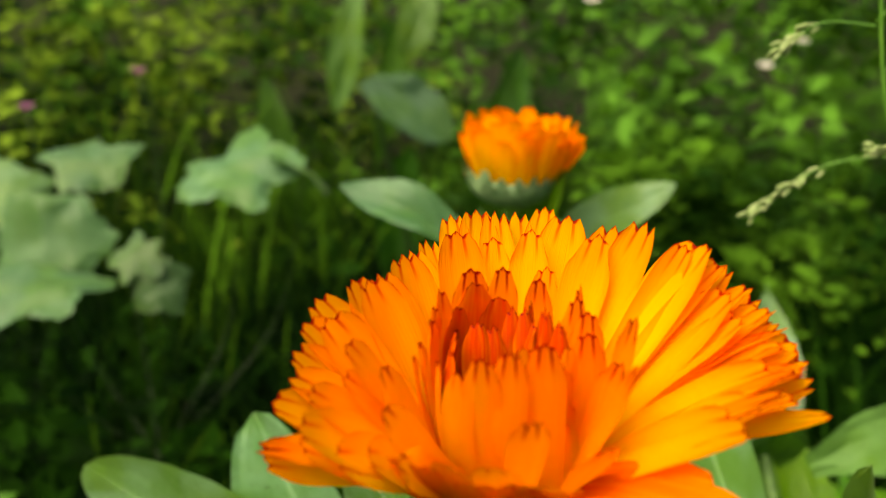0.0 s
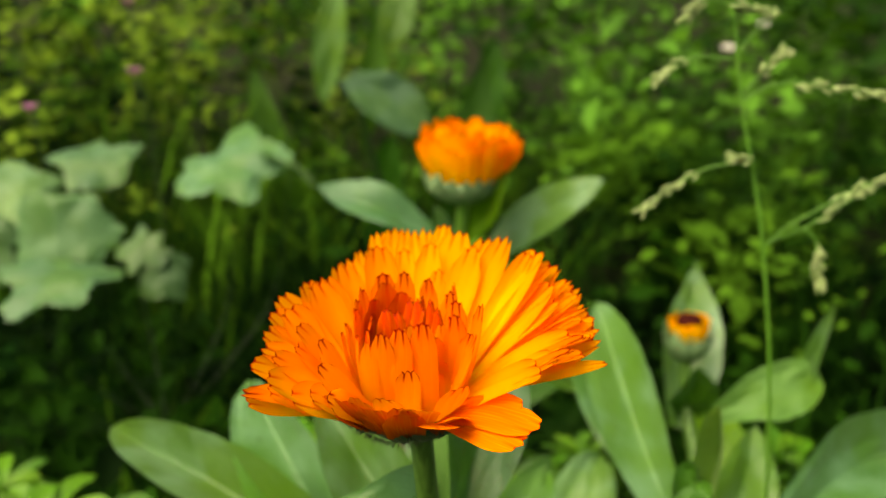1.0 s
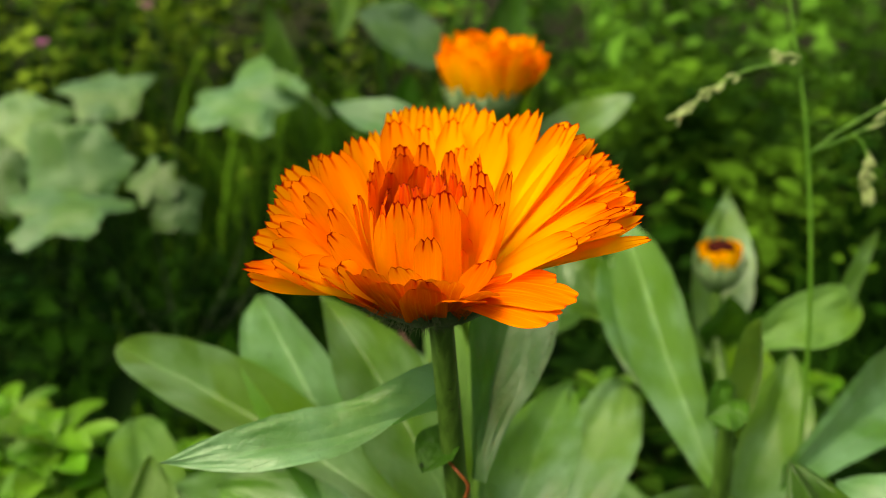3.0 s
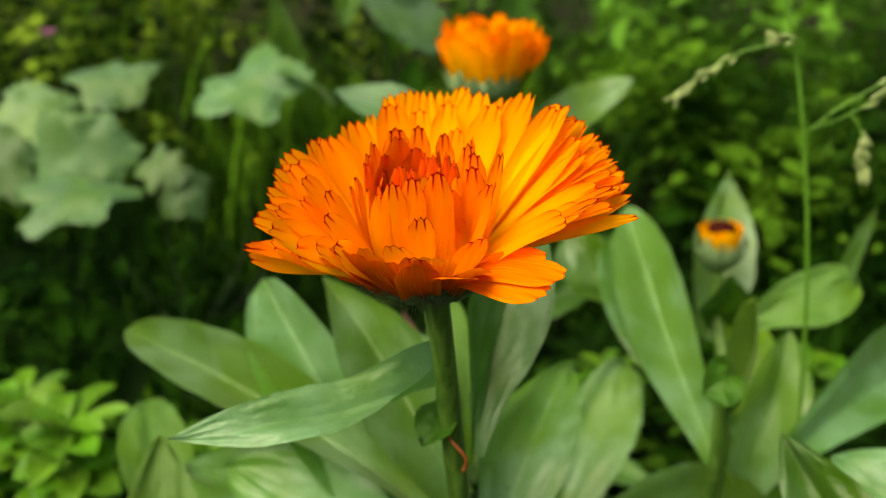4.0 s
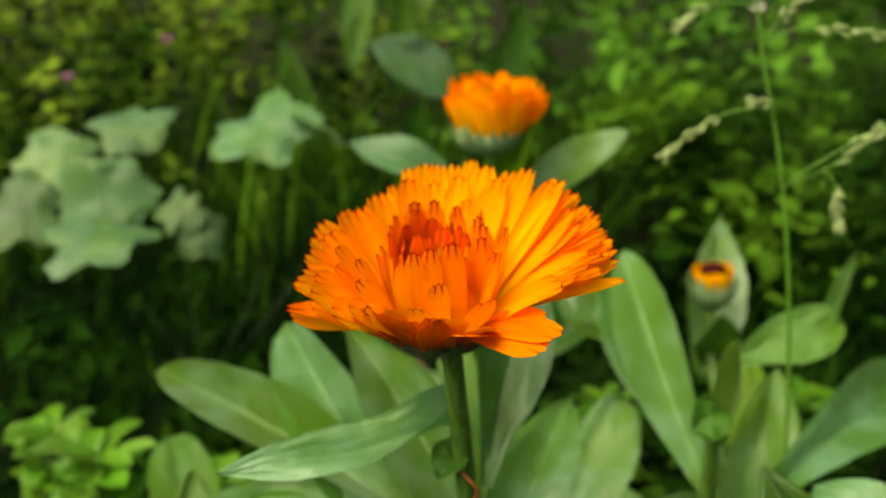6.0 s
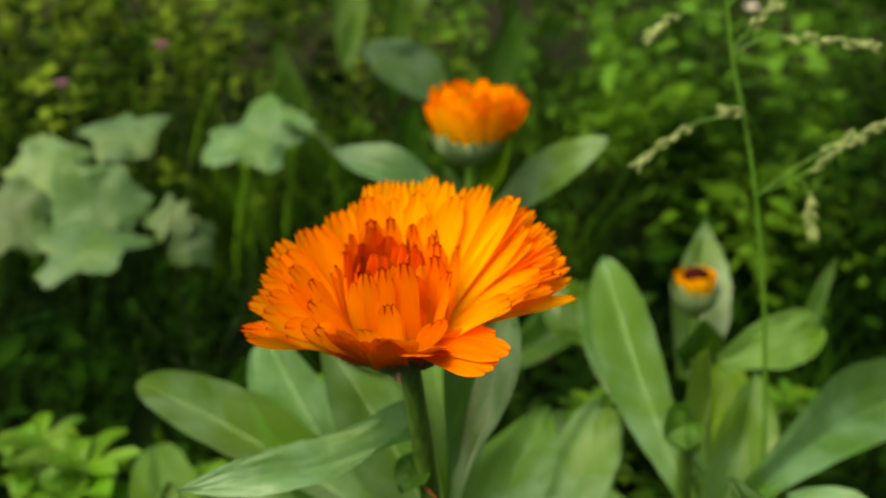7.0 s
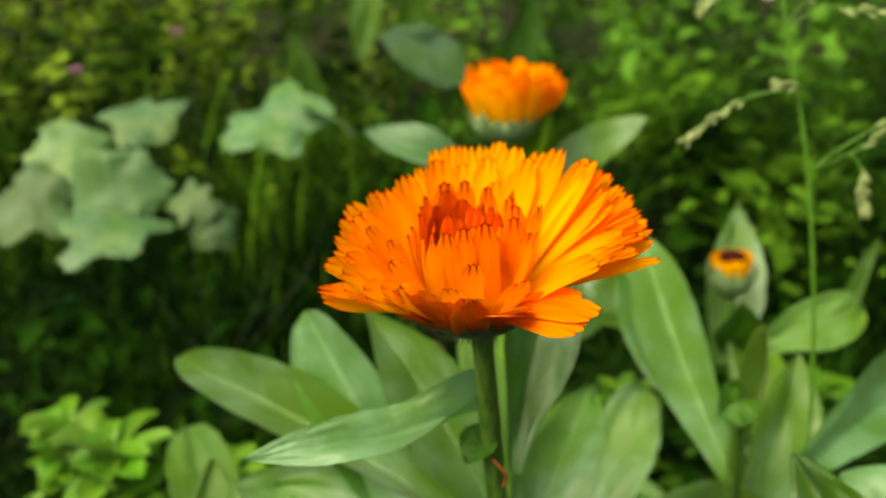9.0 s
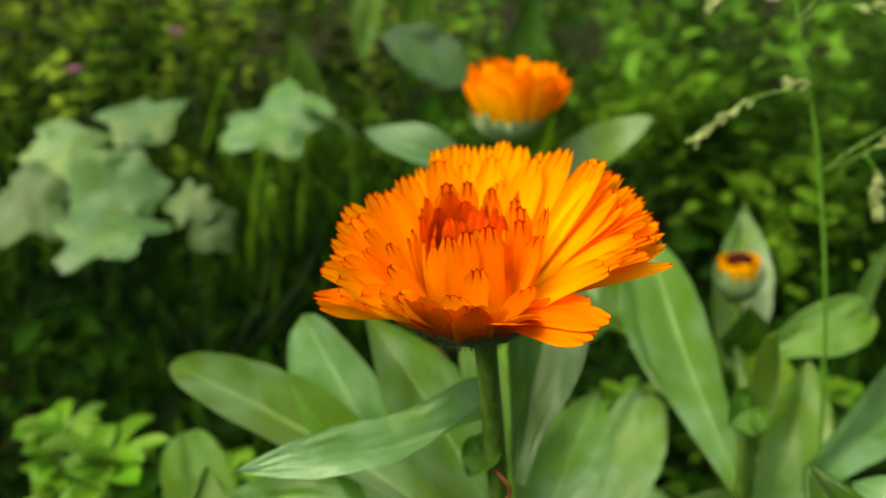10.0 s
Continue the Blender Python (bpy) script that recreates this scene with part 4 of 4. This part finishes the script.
# ---- broad lobed leaves of a neighbour plant ----
lobed = thing("lobed_plant", (-0.2, 0.5, 0.0), "plant with broad pale green toothed lobed leaves", "plant")
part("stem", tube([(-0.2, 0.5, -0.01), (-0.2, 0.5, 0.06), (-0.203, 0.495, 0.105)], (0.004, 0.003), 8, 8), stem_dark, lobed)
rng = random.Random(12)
# leaf_lobed is a darker copy of leaf_glaucous, painted for leaves that get less light
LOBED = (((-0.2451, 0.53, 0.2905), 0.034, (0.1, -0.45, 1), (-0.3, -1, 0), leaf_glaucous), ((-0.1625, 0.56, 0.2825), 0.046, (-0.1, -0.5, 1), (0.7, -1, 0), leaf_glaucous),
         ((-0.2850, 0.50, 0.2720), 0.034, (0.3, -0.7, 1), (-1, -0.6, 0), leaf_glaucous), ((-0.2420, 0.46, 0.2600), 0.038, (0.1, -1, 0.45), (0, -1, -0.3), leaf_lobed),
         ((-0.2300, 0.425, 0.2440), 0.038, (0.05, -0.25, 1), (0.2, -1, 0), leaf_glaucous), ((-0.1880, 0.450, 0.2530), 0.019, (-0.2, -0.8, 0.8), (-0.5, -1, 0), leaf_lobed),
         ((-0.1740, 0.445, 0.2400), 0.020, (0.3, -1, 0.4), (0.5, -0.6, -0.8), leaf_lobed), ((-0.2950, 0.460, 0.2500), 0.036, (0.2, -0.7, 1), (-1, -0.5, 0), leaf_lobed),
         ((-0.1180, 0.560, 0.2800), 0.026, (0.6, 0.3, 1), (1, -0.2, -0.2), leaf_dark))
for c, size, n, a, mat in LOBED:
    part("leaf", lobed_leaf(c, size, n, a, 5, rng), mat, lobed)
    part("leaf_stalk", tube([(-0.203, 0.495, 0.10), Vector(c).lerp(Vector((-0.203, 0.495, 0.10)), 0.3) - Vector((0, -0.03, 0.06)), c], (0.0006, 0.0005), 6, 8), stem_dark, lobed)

# ---- tall docks and a grey leaf at the back ----
dock = thing("dock_plant", (-0.13, 0.88, 0.0), "tall plant with long light green leaves", "plant")
rng = random.Random(14)
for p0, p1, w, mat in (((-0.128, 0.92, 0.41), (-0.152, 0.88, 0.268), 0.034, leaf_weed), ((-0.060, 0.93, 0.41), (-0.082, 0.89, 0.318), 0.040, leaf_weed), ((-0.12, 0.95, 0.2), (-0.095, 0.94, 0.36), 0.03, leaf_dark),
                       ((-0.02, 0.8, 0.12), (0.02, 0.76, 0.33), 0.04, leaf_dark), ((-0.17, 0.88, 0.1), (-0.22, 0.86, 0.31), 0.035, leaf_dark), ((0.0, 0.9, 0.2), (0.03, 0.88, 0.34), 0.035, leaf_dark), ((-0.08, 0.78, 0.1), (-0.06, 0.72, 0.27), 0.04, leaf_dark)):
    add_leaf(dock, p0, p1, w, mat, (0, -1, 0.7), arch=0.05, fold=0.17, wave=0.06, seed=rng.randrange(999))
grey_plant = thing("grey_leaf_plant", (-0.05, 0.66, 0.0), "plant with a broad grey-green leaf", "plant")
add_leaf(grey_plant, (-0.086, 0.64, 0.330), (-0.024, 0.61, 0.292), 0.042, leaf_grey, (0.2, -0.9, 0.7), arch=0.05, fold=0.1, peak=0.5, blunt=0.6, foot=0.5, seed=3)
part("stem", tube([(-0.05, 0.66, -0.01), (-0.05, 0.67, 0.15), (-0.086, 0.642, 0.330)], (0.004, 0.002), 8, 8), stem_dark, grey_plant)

# ---- undergrowth ----
gen = np.random.default_rng(7)


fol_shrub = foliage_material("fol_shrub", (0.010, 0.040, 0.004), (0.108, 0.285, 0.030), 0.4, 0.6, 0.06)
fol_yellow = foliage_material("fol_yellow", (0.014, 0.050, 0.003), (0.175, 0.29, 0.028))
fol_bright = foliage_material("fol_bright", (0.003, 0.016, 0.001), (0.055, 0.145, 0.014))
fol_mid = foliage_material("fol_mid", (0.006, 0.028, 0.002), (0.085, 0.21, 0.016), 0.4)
# lit copy of the grass green, for blades that stand out of the shade
fol_blade_lit = foliage_material("fol_blade_lit", (0.004, 0.018, 0.001), (0.052, 0.135, 0.008))
# darker than real leaves: the shade between the plants is put into this green
fol_shaded = foliage_material("fol_shaded", (0.001, 0.006, 0.0004), (0.011, 0.047, 0.0025))


def shrub(n, lo, hi, slope, size, slim, material, name, label, lean=0.6, crowd=26, spread=0.032):
    """Leaves in clumps over a box whose top rises away from the path."""
    clumps = gen.uniform(lo, hi, (max(6, n // crowd), 3))
    c = clumps[gen.integers(0, len(clumps), n)]
    p = c + gen.normal(0, 1, (n, 3)) * np.array([spread, spread, spread * 0.8])
    top = hi[2] * (slope + (1 - slope) * np.clip((p[:, 1] - lo[1]) / (hi[1] - lo[1]), 0, 1)) + 0.03 * np.sin(p[:, 0] * 17) + 0.02 * np.sin(p[:, 0] * 41 + 1)
    hollow = np.array([noise.noise(Vector(q) * 6.0) + 0.5 * noise.noise(Vector(q) * 13.0) for q in p.tolist()])
    p = p[(p[:, 2] < top) & (p[:, 2] > 0.005) & (hollow > -0.12)]
    return scatter(name, label, "foliage", p, size[0] + (size[1] * 1.15 - size[0]) * gen.uniform(0, 1, len(p)) ** 1.6, lean, slim, material, gen)


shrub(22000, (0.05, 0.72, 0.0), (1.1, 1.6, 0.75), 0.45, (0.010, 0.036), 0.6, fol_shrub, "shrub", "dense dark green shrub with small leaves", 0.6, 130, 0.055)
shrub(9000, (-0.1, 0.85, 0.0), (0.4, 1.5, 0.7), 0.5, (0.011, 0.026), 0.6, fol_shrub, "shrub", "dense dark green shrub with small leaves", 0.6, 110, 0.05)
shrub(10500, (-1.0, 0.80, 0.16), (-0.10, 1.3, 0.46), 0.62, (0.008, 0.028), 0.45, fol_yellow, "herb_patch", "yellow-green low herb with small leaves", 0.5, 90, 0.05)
shrub(9000, (-1.1, 0.74, 0.0), (0.0, 1.5, 0.42), 0.45, (0.016, 0.034), 0.6, fol_shaded, "ground_cover", "ground cover leaves with shade painted into their dark green", 0.6, 40, 0.04)
# this herb takes the shade-darkened green, as its corner lies dark
shrub(2200, (0.06, 0.46, 0.0), (0.6, 0.78, 0.22), 0.6, (0.014, 0.026), 0.6, fol_shaded, "herb_patch", "bright green low herb leaves", 0.6, 45, 0.03)
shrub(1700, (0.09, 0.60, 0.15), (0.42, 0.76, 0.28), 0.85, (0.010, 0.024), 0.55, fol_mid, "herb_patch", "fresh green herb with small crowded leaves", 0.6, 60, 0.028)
shrub(6000, (-0.7, 0.28, 0.0), (0.5, 0.8, 0.14), 0.8, (0.014, 0.03), 0.5, fol_shaded, "ground_cover", "ground cover leaves with shade painted into their dark green")
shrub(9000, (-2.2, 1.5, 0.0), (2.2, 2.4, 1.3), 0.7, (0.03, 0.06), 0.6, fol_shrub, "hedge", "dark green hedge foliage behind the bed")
# both side hedges are out of view, added to cut off low sky light
shrub(7000, (-2.6, -1.6, 0.0), (-1.2, 1.7, 1.3), 0.9, (0.04, 0.07), 0.6, fol_shrub, "hedge", "unseen dark green hedge foliage added beside the bed to block low sky light")
shrub(7000, (1.2, -1.6, 0.0), (2.6, 1.7, 1.3), 0.9, (0.04, 0.07), 0.6, fol_shrub, "hedge", "unseen dark green hedge foliage added beside the bed to block low sky light")
shrub(900, (-0.34, 0.24, 0.05), (-0.04, 0.42, 0.20), 0.85, (0.014, 0.03), 0.55, fol_shaded, "herb_patch", "low herb leaves painted in a shaded dark green", 0.6, 45, 0.022)
shrub(700, (0.05, 0.27, 0.05), (0.26, 0.42, 0.19), 0.85, (0.014, 0.03), 0.55, fol_bright, "herb_patch", "bright green low herb leaves", 0.6, 45, 0.022)
roots = np.c_[gen.uniform(-0.8, 0.5, 4200), gen.uniform(0.26, 0.95, 4200), np.zeros(4200)]
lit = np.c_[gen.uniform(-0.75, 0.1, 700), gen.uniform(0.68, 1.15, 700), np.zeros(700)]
blades("grass", "longer grass blades painted a lit bright green", "grass", lit, gen.uniform(0.18, 0.40, 700), gen.uniform(0.003, 0.008, 700), fol_blade_lit, gen, 0.8)
# never in view: added behind the camera to close off the open sky
shrub(5000, (-2.4, -2.8, 0.0), (2.4, -1.9, 1.0), 0.9, (0.04, 0.07), 0.6, fol_shrub, "hedge", "unseen dark green hedge foliage added before the bed")
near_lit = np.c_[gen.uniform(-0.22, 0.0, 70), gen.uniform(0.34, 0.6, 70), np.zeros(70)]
blades("grass", "longer grass blades painted a lit bright green", "grass", near_lit, gen.uniform(0.18, 0.27, 70), gen.uniform(0.002, 0.0045, 70), fol_blade_lit, gen, 0.6)
blades("grass", "thin grass blades, their green darkened as if shaded", "grass", roots, gen.uniform(0.09, 0.25, 4200), gen.uniform(0.002, 0.005, 4200), fol_shaded, gen, 0.7)

# ---- small bright weed at the lower edge ----
weed = thing("weed_plant", (-0.15, 0.24, 0.0), "small bright green weed with crowded leaves", "plant")
part("stem", tube([(-0.15, 0.24, -0.01), (-0.15, 0.24, 0.1), (-0.154, 0.238, 0.205)], (0.0016, 0.001), 6, 10), stem_light, weed)
rng = random.Random(8)
for i in range(84):
    a, z = i * 2.4, 0.10 + 0.115 * i / 84
    o = Vector((math.cos(a), math.sin(a), 0))
    p0 = Vector((-0.152, 0.239, z))
    p1 = p0 + o * rng.uniform(0.018, 0.038) * (1.2 - 0.5 * i / 84) + Vector((0, 0, rng.uniform(0.0, 0.014)))
    add_leaf(weed, p0, p1, rng.uniform(0.008, 0.014), leaf_fresh, (0, -0.2, 1), arch=0.12, blunt=0.5, foot=0.3, nu=4, nv=8, seed=i)

for x, y, turn, size in ((-0.20, 0.29, 40, 0.9), (-0.115, 0.27, 130, 0.85), (-0.07, 0.31, 290, 0.95), (0.17, 0.35, 75, 0.85), (0.07, 0.36, 160, 0.8)):
    copy_thing(weed, pose(x, y, 0.0, 0, 0, turn) @ Matrix.Scale(size, 4))

# ---- pink blossoms in the yellow-green herb ----
for x, y, z in ((-0.2950, 0.74, 0.3175), (-0.3962, 0.74, 0.2846), (-0.2931, 0.74, 0.3781)):
    bloom = thing("pink_blossom", (x, y, z), "small pink blossom among yellow-green herbs", "flower", "pink blossoms")
    part("stem", tube([(x, y, 0.0), (x + 0.01, y, z * 0.6), (x, y, z)], (0.001, 0.0008), 6, 8), stem_dark, bloom)
    for i in range(5):
        o = outward(i * 72, 35)
        part("petal", leaf(Vector((x, y, z)), Vector((x, y, z)) + o * 0.010, 0.008, (0, 0, 1), 0.05, 0.1, 0.0, 0, 0.65, 0.5, 0.3, 0, 4, 6, i), pink, bloom)

# ---- pale blossoms high in the shrub ----
for x, y, z, size in ((0.2715, 0.90, 0.322, 0.008), (0.3050, 0.90, 0.346, 0.007), (0.3934, 0.90, 0.384, 0.010), (0.0981, 0.90, 0.381, 0.009)):
    bloom = thing("white_blossom", (x, y, z), "small cream-white blossom in a dark green shrub", "flower", "white blossoms")
    part("stem", tube([(x + 0.02, y + 0.05, 0.0), (x + 0.015, y + 0.03, z * 0.6), (x, y, z)], (0.0014, 0.0009), 6, 8), stem_dark, bloom)
    for i in range(6):
        o = (outward(i * 60 + 20, 25) + Vector((0, -0.5, 0))).normalized()
        part("petal", leaf(Vector((x, y, z)), Vector((x, y, z)) + o * size, size * 0.75, (0, -0.8, 1), 0.05, 0.1, 0.0, 0, 0.6, 0.5, 0.4, 0, 4, 6, i), white_petal, bloom)

# ---- a withered leaf that hangs on the marigold's stem ----
add_leaf(marigold, (0.0010, 0.175, 0.2500), (-0.0116, 0.2020, 0.2835), 0.0064, dry_brown, (0.2, -1, 0.3), arch=0.06, fold=0.4, wave=0.15, peak=0.5, foot=0.4, seed=61)
add_leaf(marigold, (0.0080, 0.190, 0.2350), (-0.0035, 0.2150, 0.2940), 0.0150, leaf_weed, (0.1, -1, 0.3), arch=0.05, fold=0.2, peak=0.5, foot=0.4, seed=62)
